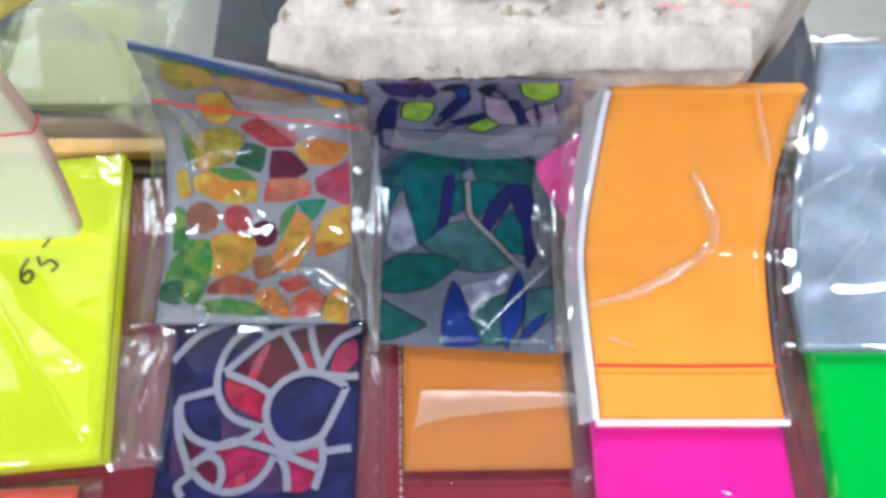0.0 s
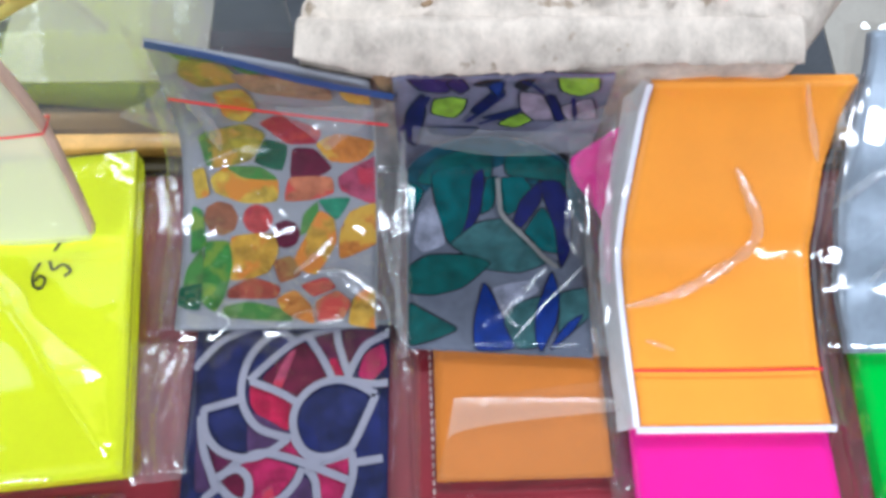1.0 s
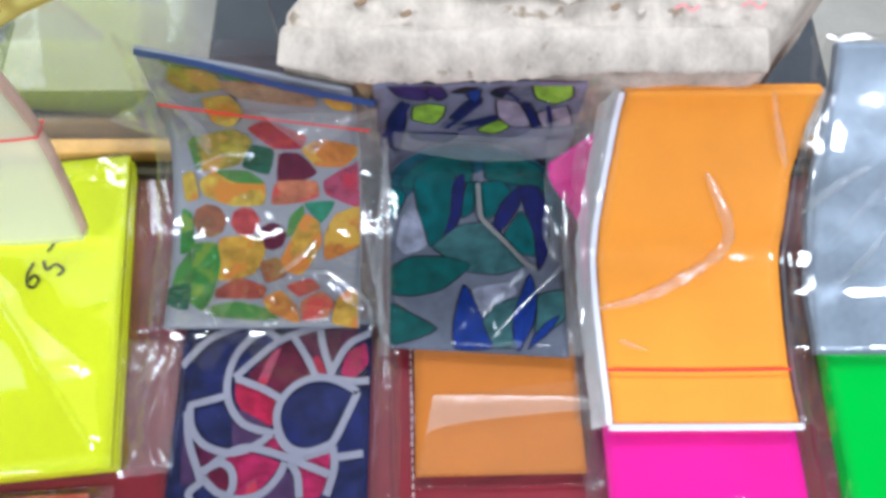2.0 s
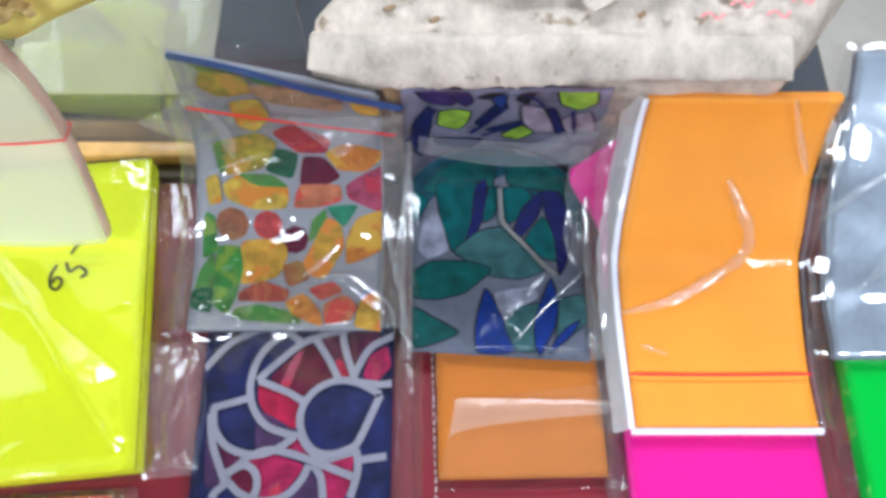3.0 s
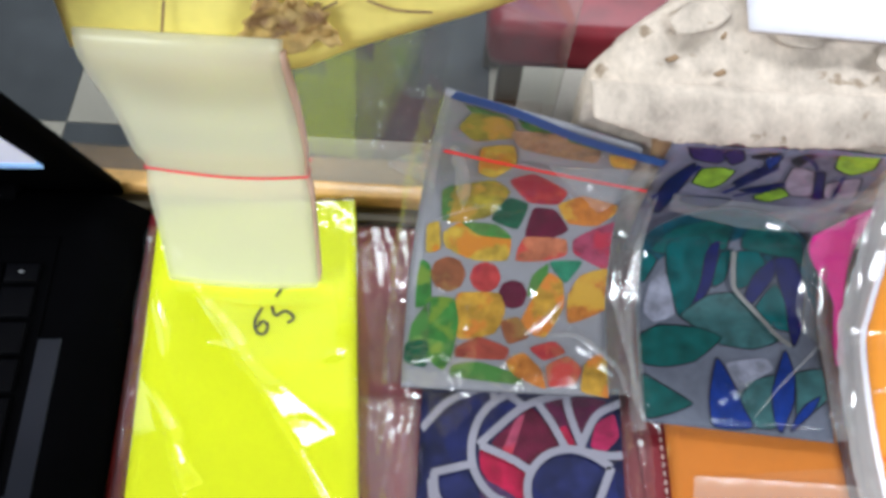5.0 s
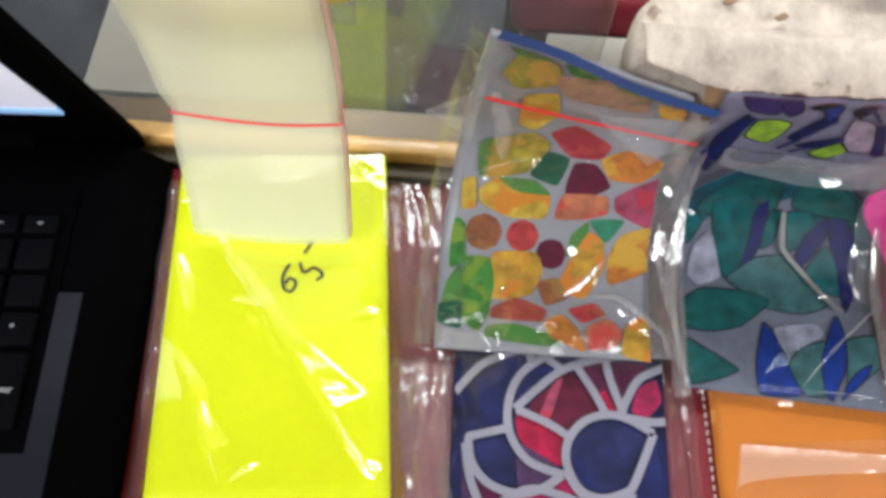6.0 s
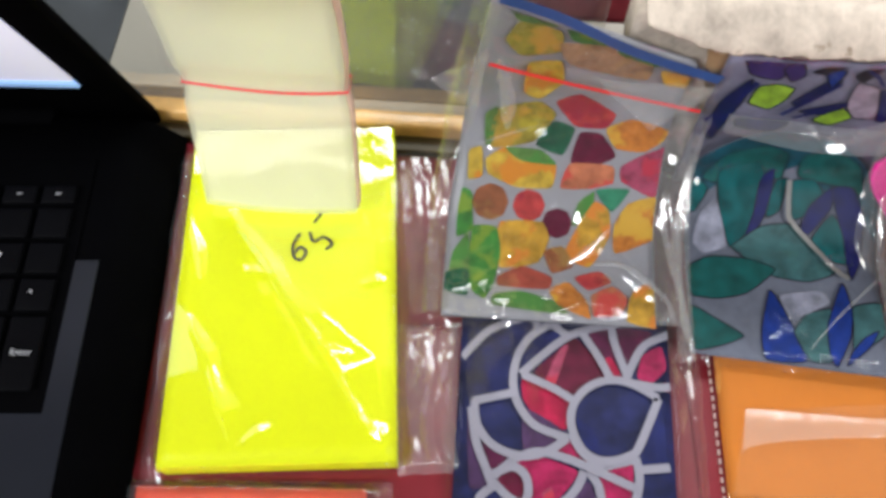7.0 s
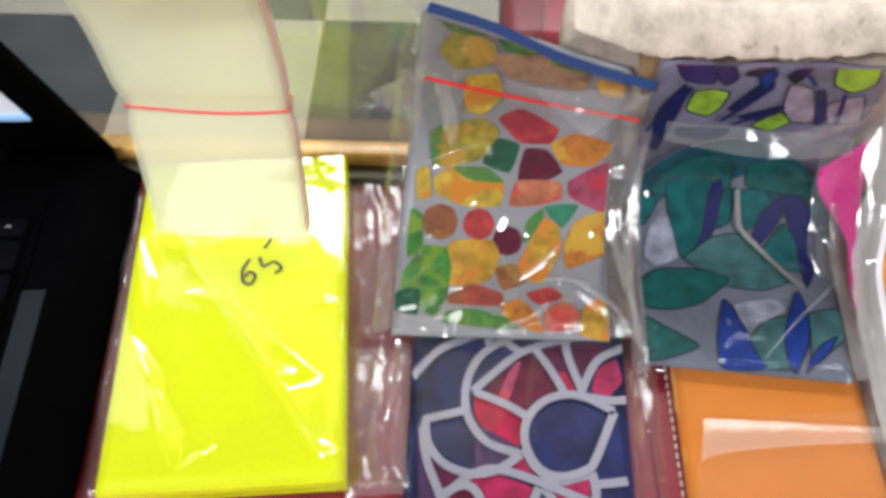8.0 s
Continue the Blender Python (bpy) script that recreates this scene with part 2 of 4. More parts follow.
class Bend:
    """A smooth curve in the y-z plane, walked by its length from the near end."""

    def __init__(self, *points):
        fine = []
        p = [points[0], *points, points[-1]]
        for a, b, c, d in zip(p, p[1:], p[2:], p[3:]):
            for i in range(12):
                t = i / 12
                fine.append([0.5 * (2 * b[k] + (c[k] - a[k]) * t + (2 * a[k] - 5 * b[k] + 4 * c[k] - d[k]) * t * t + (3 * b[k] - a[k] - 3 * c[k] + d[k]) * t ** 3) for k in (0, 1)])
        fine.append(list(points[-1]))
        self.p = np.array(fine)
        self.s = np.concatenate(([0], np.cumsum(np.hypot(*np.diff(self.p, axis=0).T))))
        self.length = float(self.s[-1])

    def at(self, x, s, off=0.0):
        def spot(q):
            if q < 0:
                return self.p[0] + (self.p[1] - self.p[0]) / self.s[1] * q
            if q > self.length:
                return self.p[-1] + (self.p[-1] - self.p[-2]) / (self.s[-1] - self.s[-2]) * (q - self.length)
            return np.array((np.interp(q, self.s, self.p[:, 0]), np.interp(q, self.s, self.p[:, 1])))
        c = spot(s)
        t = spot(s + 0.002) - spot(s - 0.002)
        t /= np.hypot(*t)
        return Vector((x, c[0] - t[1] * off, c[1] + t[0] * off))


def slab(fn, nu, nv, thick):
    """A sheet of some thickness over fn(u, v, off) with u and v from 0 to 1."""
    bm = bmesh.new()
    rows = [[[bm.verts.new(fn(i / nu, j / nv, o)) for i in range(nu + 1)] for j in range(nv + 1)] for o in (0, -thick)]
    for j in range(nv):
        for i in range(nu):
            bm.faces.new((rows[0][j][i], rows[0][j][i + 1], rows[0][j + 1][i + 1], rows[0][j + 1][i]))
            bm.faces.new((rows[1][j][i], rows[1][j + 1][i], rows[1][j + 1][i + 1], rows[1][j][i + 1]))
    rim = [(j, 0) for j in range(nv + 1)] + [(nv, i) for i in range(1, nu + 1)] + [(j, nu) for j in range(nv - 1, -1, -1)] + [(0, i) for i in range(nu - 1, 0, -1)]
    for a, b in zip(rim, rim[1:] + rim[:1]):
        bm.faces.new((rows[0][a[0]][a[1]], rows[0][b[0]][b[1]], rows[1][b[0]][b[1]], rows[1][a[0]][a[1]]))
    return bm


def skin(fn, nu, nv):
    """A single thin layer over fn(u, v)."""
    bm = bmesh.new()
    g = [[bm.verts.new(fn(i / nu, j / nv)) for i in range(nu + 1)] for j in range(nv + 1)]
    for j in range(nv):
        for i in range(nu):
            bm.faces.new((g[j][i], g[j][i + 1], g[j + 1][i + 1], g[j + 1][i]))
    return bm


def crease(x, y, seed, size=0.03):
    """Sharp-edged folds, about -1 to 1."""
    a = noise.noise(Vector((x / size, y / size, seed)))
    b = noise.noise(Vector((x / size * 2.3 + 5, y / size * 2.3, seed + 7)))
    return (1 - 3.2 * abs(a)) * 0.65 + (1 - 3.2 * abs(b)) * 0.35


def ridges(x, y, folds):
    """Raised rounded folds along straight runs: (x0, y0, x1, y1, height, width)."""
    z = 0.0
    for x0, y0, x1, y1, h, w in folds:
        dx, dy = x1 - x0, y1 - y0
        t = ((x - x0) * dx + (y - y0) * dy) / (dx * dx + dy * dy)
        q = min(1.0, max(0.0, t))
        d = math.hypot(x - x0 - dx * q, y - y0 - dy * q)
        z += h * math.exp(-(d / w) ** 2) * (0.35 + 0.65 * math.sin(math.pi * q))
    return z


def tents(x, y, folds):
    """Flat-sided folds: (x0, y0, x1, y1, width, slope). The side to the left of the run is a flat facet, the other falls off at once."""
    z = 0.0
    for x0, y0, x1, y1, w, k in folds:
        dx, dy = x1 - x0, y1 - y0
        n = math.hypot(dx, dy)
        q = ((x - x0) * dx + (y - y0) * dy) / (n * n)
        if q <= 0 or q >= 1:
            continue
        d = (-(x - x0) * dy + (y - y0) * dx) / n
        ww = w * min(1.0, q / 0.6, (1 - q) / 0.4)
        if 0 <= d < ww:
            z += k * (ww - d)
        elif d < 0:
            z += k * ww * math.exp(-(d / 0.0016) ** 2)
    return z


def streak(x0, y0, x1, y1, count, wide):
    """A run of short slanting facets, as a pulled bag shows along one crease."""
    out = []
    for i in range(count):
        t = (i + 0.5) / count
        x, y, w = x0 + (x1 - x0) * t, y0 + (y1 - y0) * t, wide * (0.7 + 0.6 * abs(math.sin(i * 2.4)))
        out.append((x - 0.9 * w, y + 0.42 * w, x + 0.9 * w, y - 0.42 * w, 0.85 * w, 0.3))
    return out


def stray_folds(seed, x0, x1, y0, y1, count):
    """Straight flat-sided creases strewn over a bag."""
    r = random.Random(seed)
    out = []
    for _ in range(count):
        x, y, a, n = r.uniform(x0, x1), r.uniform(y0, y1), r.uniform(-0.95, 0.75), r.uniform(0.01, 0.04)
        out.append((x, y, x + n * math.cos(a), y + n * math.sin(a), r.uniform(0.0018, 0.005), r.uniform(0.16, 0.34)))
    return out


def bag_skin(parent, bend, x0, x1, s0, s1, seed, lift=0.0022, rough=0.0012, material=None, name="clear_bag", size=0.03, drop=0.006, label="wrinkled clear plastic bag", taper=None, folds=(), facets=(), strays=14):
    """A clear bag laid over a bent sheet: it puckers inside and falls towards its margins."""
    stray = [*facets, *stray_folds(seed, x0, x1, s0, s1, strays)]

    def fn(u, v):
        x, s = x0 + (x1 - x0) * u, s0 + (s1 - s0) * v
        if taper:
            s = s0 + (taper(x) - s0) * v
        e = min(u, 1 - u) * abs(x1 - x0)
        f = min(v, 1 - v) * abs(s1 - s0)
        fall = max(0.0, 1 - e / 0.009) ** 1.5 * drop + max(0.0, 1 - f / 0.006) ** 1.5 * drop * 0.4
        wob = crease(x, s, seed, size * 1.5) * rough * 0.9 + ridges(x, s, folds) + tents(x, s, stray)
        ex = 0.0016 * noise.noise(Vector((s * 60, seed, u * 2)))
        return bend.at(x + ex, s + 0.001 * noise.noise(Vector((x * 70, seed + 3, v))), max(lift + wob, 0.0008) - fall)
    return part(name, skin(fn, 120, 160), material or M_CLEAR, parent, label)


def fold_glint(parent, bend, wide, off, *points):
    """A highlight on a bag fold, put in as a low white ridge that tapers to both ends. Points and width in millimetres.
    """
    p = [points[0], *points, points[-1]]
    line = []
    for a, b, c, d in zip(p, p[1:], p[2:], p[3:]):
        for i in range(10):
            t = i / 10
            line.append(Vector([0.0005 * (2 * b[k] + (c[k] - a[k]) * t + (2 * a[k] - 5 * b[k] + 4 * c[k] - d[k]) * t * t + (3 * b[k] - a[k] - 3 * c[k] + d[k]) * t ** 3) for k in (0, 1)]))
    line.append(Vector(points[-1]) / 1000)
    bm, prev = bmesh.new(), None
    for i, q in enumerate(line):
        d = (line[min(i + 1, len(line) - 1)] - line[max(i - 1, 0)]).normalized()
        k = math.sin(math.pi * (0.04 + 0.92 * i / (len(line) - 1))) ** 0.7 * (0.8 + 0.4 * noise.noise(Vector((q.x * 200, q.y * 200, wide))))
        side = Vector((-d.y, d.x)) * wide / 2000 * k
        now = [bm.verts.new(bend.at(*(q + side * e), off + 0.00028 * wide * k * h)) for e, h in ((-1, 0), (-0.35, 0.7), (0.15, 1), (0.7, 0.35), (1, 0))]
        if prev:
            for j in range(4):
                bm.faces.new((prev[j], prev[j + 1], now[j + 1], now[j]))
        prev = now
    return part("fold_highlight", bm, M_WHITENED, parent, "white ridge on a bag fold, standing in for its highlight")


def ribbon(points, width, place, steps=8):
    """A flat painted line through control points, placed by place(x, s)."""
    p = [points[0], *points, points[-1]]
    line = []
    for a, b, c, d in zip(p, p[1:], p[2:], p[3:]):
        for i in range(steps):
            t = i / steps
            line.append(Vector([0.5 * (2 * b[k] + (c[k] - a[k]) * t + (2 * a[k] - 5 * b[k] + 4 * c[k] - d[k]) * t * t + (3 * b[k] - a[k] - 3 * c[k] + d[k]) * t ** 3) for k in (0, 1)]))
    line.append(Vector(points[-1]))
    bm = bmesh.new()
    prev = None
    for i, q in enumerate(line):
        d = (line[min(i + 1, len(line) - 1)] - line[max(i - 1, 0)]).normalized()
        n = Vector((-d.y, d.x)) * width / 2
        now = (bm.verts.new(place(*(q + n))), bm.verts.new(place(*(q - n))))
        if prev:
            bm.faces.new((prev[0], prev[1], now[1], now[0]))
        prev = now
    return bm


def patch(outline, place):
    """A flat painted patch: a fan from its middle, in three rings so that it bends with the sheet."""
    bm = bmesh.new()
    cx, cy = sum(p[0] for p in outline) / len(outline), sum(p[1] for p in outline) / len(outline)
    rings = [[bm.verts.new(place(cx + (p[0] - cx) * r, cy + (p[1] - cy) * r)) for p in outline] for r in (0.34, 0.68, 1.0)]
    bm.faces.new(rings[0])
    for a, b in zip(rings, rings[1:]):
        for i in range(len(outline)):
            j = (i + 1) % len(outline)
            bm.faces.new((a[i], a[j], b[j], b[i]))
    return bm


def closed(points, steps=5):
    """A smooth closed outline through control points in millimetres; corners stay fairly crisp."""
    n, out = len(points), []
    for i in range(n):
        a, b, c, d = [points[(i + k) % n] for k in (-1, 0, 1, 2)]
        for j in range(steps):
            t = j / steps
            out.append([(b[k] + 0.5 * (c[k] - a[k]) * 0.5 * t * (1 - t) ** 2 + (c[k] - b[k]) * t * t * (3 - 2 * t) - 0.5 * (d[k] - b[k]) * 0.5 * t * t * (1 - t)) / 1000 for k in (0, 1)])
    return out


# ---- room ----
FLOOR = -0.73
floor = part("floor", box(bmesh.new(), -3, 3, -3, 3, FLOOR - 0.1, FLOOR - 0.004), M_GROUT, None, smooth=False)
tagged(floor, "polished checkered floor of dark grey and beige tiles", "floor", kind="structure")
# unseen walls and ceiling, added dark so the bags reflect less haze
for nm, a in (("wall_north", (-3.1, 3.1, 3, 3.1)), ("wall_south", (-3.1, 3.1, -3.1, -3)), ("wall_west", (-3.1, -3, -3, 3)), ("wall_east", (3, 3.1, -3, 3))):
    w = part(nm, box(bmesh.new(), *a, FLOOR - 0.1, 1.85), M_PLASTER, None, smooth=False)
    tagged(w, "unseen dark grey room wall, added to close the room", "wall", kind="structure")
tagged(part("ceiling", box(bmesh.new(), -3.1, 3.1, -3.1, 3.1, 1.85, 1.95), M_PLASTER, None, smooth=False), "unseen dark grey ceiling, added to close the room", "ceiling", kind="structure")
# housings of the added lamps, all out of view
for lx, ly, lz, ln, wide, watt in LAMPS:
    t = thing("added_ceiling_fitting", "unseen ceiling fitting, added to hold an area lamp", "lamp", "ceiling lights")
    part("housing", box(bmesh.new(), lx - ln / 2 - 0.03, lx + ln / 2 + 0.03, ly - wide / 2 - 0.03, ly + wide / 2 + 0.03, lz, 1.85, 0.008), M_PLASTER, t)

TILE, ROW0, COL0 = 0.352, 0.836, -0.405
tile_mesh = {}
for dark in (0, 1):
    bm = box(bmesh.new(), 0.001, TILE - 0.001, 0.001, TILE - 0.001, -0.008, 0.0, 0.001)
    me = bpy.data.meshes.new("floor_tile")
    bm.to_mesh(me)
    bm.free()
    me.materials.append(M_TILE_DARK if dark else M_TILE_LIGHT)
    tile_mesh[dark] = me

# ---- table ----
EDGE = 0.2725
table = thing("shop_table", "dark table with a pale wooden edging strip", "table")
part("tabletop", box(bmesh.new(), -0.9, 0.9, -0.45, EDGE - 0.0105, -0.035, -0.004, 0.002), M_WOOD_DARK, table)
part("edging_strip", box(bmesh.new(), -0.9, 0.9, EDGE - 0.01, EDGE, -0.04, 0.012, 0.0015), M_WOOD, table, "varnished orange-brown wooden edging")
part("groove", box(bmesh.new(), -0.9, 0.9, EDGE - 0.02, EDGE - 0.0104, -0.0035, 0.0035, 0.001), M_WOOD_DARK, table, "dark wooden groove")
for lx in (-0.85, 0.85):
    for ly in (-0.4, 0.2):
        part("leg", box(bmesh.new(), lx - 0.025, lx + 0.025, ly - 0.025, ly + 0.025, FLOOR, -0.035, 0.003), M_WOOD_DARK, table)


def cover_at(u, v, o):
    x, y = -0.88 + 1.76 * u, -0.44 + (EDGE - 0.0205 + 0.44) * v
    return Vector((x, y, o + 0.0003 * noise.noise(Vector((x * 18, y * 18, 2)))))


cover = part("table_cover", slab(cover_at, 90, 40, 0.0035), M_MAROON)
tagged(cover, "maroon leatherette cover with a stitched seam on the table", "table cover")
bm = bmesh.new()
for i in range(70):
    y = -0.06 + i * 0.0042
    if y < 0.235:
        box(bm, -0.0235 - (y - 0.14) * 0.03, -0.0225 - (y - 0.14) * 0.03, y, y + 0.0026, 0.0002, 0.0011)
tagged(part("stitching", bm, M_THREAD, cover, "pale sewing thread"), kind="stuff")
part("seam", box(bmesh.new(), -0.0275, -0.0255, -0.1, 0.24, 0.0002, 0.0014, 0.0005, pose(0, 0, 0, 0, 0, 2.8)), M_MAROON, cover)

# ---- laptop ----
laptop = thing("laptop", "open black laptop with a lit screen on the table", "laptop")
LAP = pose(-0.3145, 0.154, 0, 0, 0, 4.0)


def base_at(u, v, o):
    # u across from the outer right rim to the left, v from the front to the hinge
    # the sloping outer 24 mm is an added black skirt for shade
    d = -0.024 + 0.404 * u
    z = 0.024 if d > 0 else 0.024 - 0.019 * (-d / 0.024) ** 1.7
    y = -0.14 + 0.235 * v
    return LAP @ Vector((-d, y, z if o == 0 else 0.003))


part("base", slab(base_at, 80, 8, 0.02), M_BLACK, laptop)
# slate put only where the deck catches light; the rest stays black
part("lit_deck", box(bmesh.new(), -0.37, -0.001, -0.138, 0.012, 0.0235, 0.0246, 0.0004, LAP), M_DECK, laptop, "near part of the keyboard deck, slate grey for its sheen")
part("keyboard_bed", box(bmesh.new(), -0.37, -0.012, -0.062, 0.068, 0.0242, 0.0251, 0.0003, LAP), M_BLACK, laptop)


def glyph(kind, x, y):
    bm = bmesh.new()
    w = 0.0006
    if kind == "+":
        box(bm, x - 0.0016, x + 0.0016, y - w / 2, y + w / 2, 0.0284, 0.0286, 0, LAP)
        box(bm, x - w / 2, x + w / 2, y - 0.0016, y + 0.0016, 0.0284, 0.0287, 0, LAP)
    else:
        box(bm, x - 0.0013, x + 0.0013, y - w / 2, y + w / 2, 0.0284, 0.0286, 0, LAP)
    return bm


def write(text, x, y, size, parent, m, material=None):
    cu = bpy.data.curves.new("lettering", "FONT")
    cu.body, cu.size, cu.align_x, cu.align_y = text, size, "CENTER", "CENTER"
    cu.extrude = 0.00008
    tmp = new("lettering_curve", cu)
    me = bpy.data.meshes.new_from_object(tmp.evaluated_get(bpy.context.evaluated_depsgraph_get()))
    bpy.data.objects.remove(tmp)
    me.materials.clear()
    me.materials.append(material or M_GLYPH)
    me.transform(m @ Matrix.Translation((x, y, 0.0285)))
    ob = new("lettering", me)
    ob.parent = parent
    return ob


PITCH = 0.0188
legend = {(0, 1): "+", (1, 1): "6", (1, 2): "9", (2, 2): "8", (2, 1): "5", (1, 0): "3", (2, 0): "2"}
for c in range(7):
    for r in range(-1, 5):
        x1 = -0.0175 - c * PITCH
        y0 = -0.034 + r * PITCH
        tall = PITCH if (c == 0 and r == -1) else 0
        if c == 0 and r == 0:
            continue
        h = 0.016 if r < 4 else 0.010
        k = part("key", box(bmesh.new(), x1 - 0.0162, x1, y0, y0 + h + tall, 0.025, 0.0283, 0.0011, LAP), M_KEY, laptop)
        cx, cy = x1 - 0.008, y0 + h / 2
        if tall:
            write("Enter", cx, cy + tall / 2, 0.0042, k, LAP)
        elif (c, r) in legend:
            write(legend[(c, r)], cx - 0.002, cy + 0.001, 0.0045, k, LAP)
        elif r == 4:
            part("legend_bar", glyph("-", cx, cy), M_GLYPH, k)
LID = pose(-0.3135, 0.2535, 0.0255, 18, 0, 3)
lid = part("screen_lid", box(bmesh.new(), -0.38, 0.0, -0.0005, 0.006, -0.024, 0.235, 0.002, LID), M_BLACK, laptop)
part("display", box(bmesh.new(), -0.36, -0.0185, -0.0022, -0.0008, 0.0455, 0.222, 0, LID), M_SCREEN, lid, "lit pale lilac screen page")
part("task_bar", box(bmesh.new(), -0.36, -0.0185, -0.0024, -0.0009, 0.037, 0.0453, 0, LID), M_BAR, lid, "blue bar along the bottom of the screen")
bm = bmesh.new()
bmesh.ops.create_cone(bm, cap_ends=True, segments=20, radius1=0.006, radius2=0.006, depth=0.3, matrix=LAP @ pose(-0.19, 0.096, 0.022, 0, 90, 0))
part("hinge", bm, M_BLACK, laptop)

# ---- packets lying flat ----
FLAT = Bend((0.0, 0.0), (0.1, 0.0), (0.3, 0.0))


def flat_packet(name, label, m, w, d, h, material, seed, margins, bag_material=None, sheet="sheet", rough=0.0012, lift=0.0018, leaves=4, size=0.03, folds=(), facets=(), strays=9):
    """A stack of sheets of size w x d x h, its lower left corner at m, in a clear bag with margins (left, right, near, far)."""
    t = thing(name, label, "packet", "packets of sheets")
    lay = h / leaves
    for i in range(leaves):
        j = [(((i * 37 + seed * 11 + k * 13) % 7) - 3) * 0.00016 for k in range(4)]

        def fn(u, v, o, i=i, j=j):
            x, y = j[0] + (w + j[1]) * u, j[2] + (d + j[3]) * v
            sag = 0.0005 * noise.noise(Vector((x * 25, y * 25, seed))) * i / leaves
            return m @ Vector((x, y, 0.0006 + lay * (i + 1) + sag + (0 if o == 0 else -lay * 0.93)))
        part(sheet, slab(fn, 16, 20, lay), material, t)
    ml, mr, mn, mf = margins
    stray = [*facets, *stray_folds(seed, 0, w, 0, d, strays)]

    def top(u, v):
        x, y = -ml + (w + ml + mr) * u, -mn + (d + mn + mf) * v
        inx = min(x, w - x)
        iny = min(y, d - y)
        far = max(0.0, -inx) / max(ml, mr, 0.004) + max(0.0, -iny) / max(mn, mf, 0.004)
        body = h + 0.0006 + lift
        loose = min(1.0, max(far, 0.0))
        z = body * max(0.0, 1 - far * 1.15) + 0.001
        z += crease(x, y, seed, size * (1.7 - 1.2 * loose)) * rough * (0.4 + 1.6 * loose) + ridges(x, y, folds) + tents(x, y, stray)
        ex = 0.0014 * noise.noise(Vector((y * 55, seed, 1)))
        low = body - lift * 0.85 if far <= 0 else 0.0008
        return m @ Vector((x + ex, y + 0.001 * noise.noise(Vector((x * 50, seed, 4))), max(z, low)))
    part("clear_bag", skin(top, 110, 150), bag_material or M_CLEAR, t, "wrinkled clear plastic bag")
    return t


def margin(parent, m, x0, x1, y0, y1, high, seed, material=None, crush=0.0):
    """The empty side of a bag: a puffed strip with long puckers along it."""
    def fn(u, v):
        x, y = x0 + (x1 - x0) * u, y0 + (y1 - y0) * v
        puff = high * (math.sin(math.pi * (0.12 + 0.88 * u)) ** 0.7) * (0.75 + 0.35 * noise.noise(Vector((y * 14, seed, 0))))
        puck = noise.noise(Vector((x * 150 + 0.9 * noise.noise(Vector((y * 14, seed, 2))), y * 12, seed))) * 0.0034 + crease(x, y * 0.3, seed + 5, 0.012) * 0.0008 + crease(x, y * 0.3, seed + 2, 0.014) * crush
        end = min(1.0, v / 0.05, (1 - v) / 0.05)
        edge = 0.0022 * noise.noise(Vector((y * 45, seed, 9))) * u
        return m @ Vector((x + edge, y, 0.0012 + max(0.0, puff * (0.35 + 0.65 * end) + puck)))
    return part("bag_margin", skin(fn, 26, 110), material or M_CRINKLE, parent, "crinkled empty margin of the clear bag")


def bent_margin(parent, bend, x0, x1, s0, s1, high, seed, material=None):
    """The same puckered margin along a bent packet."""
    def fn(u, v):
        x, q = x0 + (x1 - x0) * u, s0 + (s1 - s0) * v
        puck = noise.noise(Vector((x * 160 + 0.9 * noise.noise(Vector((q * 14, seed, 2))), q * 12, seed))) * 0.003 + crease(x, q * 0.3, seed + 5, 0.012) * 0.0008
        off = high * math.sin(math.pi * (0.15 + 0.85 * u)) ** 0.7 + puck - 0.003 * u
        return bend.at(x + 0.002 * noise.noise(Vector((q * 50, seed, 9))) * u, q, off)
    return part("bag_margin", skin(fn, 22, 110), material or M_CRINKLE, parent, "crinkled empty margin of the clear bag")


YEL = pose(-0.2715, 0.0735, 0, 0, 0, 5.6)
yellow = flat_packet("yellow_packet", "fluorescent yellow sheets in clear bag with a handwritten price", YEL, 0.104, 0.176, 0.0145, M_YELLOW, 3, (0.002, 0.002, 0.003, 0.003), M_CLEAR_SOFT, rough=0.0005, size=0.05, facets=((0.016, 0.136, 0.066, 0.06, 0.007, 0.26), (0.046, 0.092, 0.102, 0.002, 0.018, 0.31), (0.004, 0.076, 0.026, 0.034, 0.006, 0.34), (0.014, 0.054, 0.036, 0.002, 0.009, 0.42), (0.002, 0.128, 0.014, 0.085, 0.004, 0.26), (0.087, 0.176, 0.098, 0.15, 0.009, 0.2)))


def stroke(*points):
    return part("handwriting", ribbon([(x / 1000, y / 1000) for x, y in points], 0.0014, lambda x, y: Vector((x, y, 0.0162))), M_INK, yellow, "black pen strokes of a handwritten price")


stroke((-225.5, 191.2), (-227.8, 184.6), (-226.4, 178.3), (-222.7, 177.1), (-221.2, 181.7), (-224.2, 183.9), (-226.2, 180.7))
stroke((-220.7, 192.5), (-218.1, 187.4), (-213.5, 190.2), (-209.0, 186.9), (-211.6, 183.6))
stroke((-219.4, 197.8), (-215.7, 205.4))
margin(yellow, YEL, 0.1045, 0.134, 0.066, 0.168, 0.009, 11)
margin(yellow, YEL, 0.1045, 0.135, -0.004, 0.068, 0.009, 18, M_CRUSHED, 0.0022)
margin(yellow, YEL, -0.0006, -0.011, -0.004, 0.17, 0.01, 12)
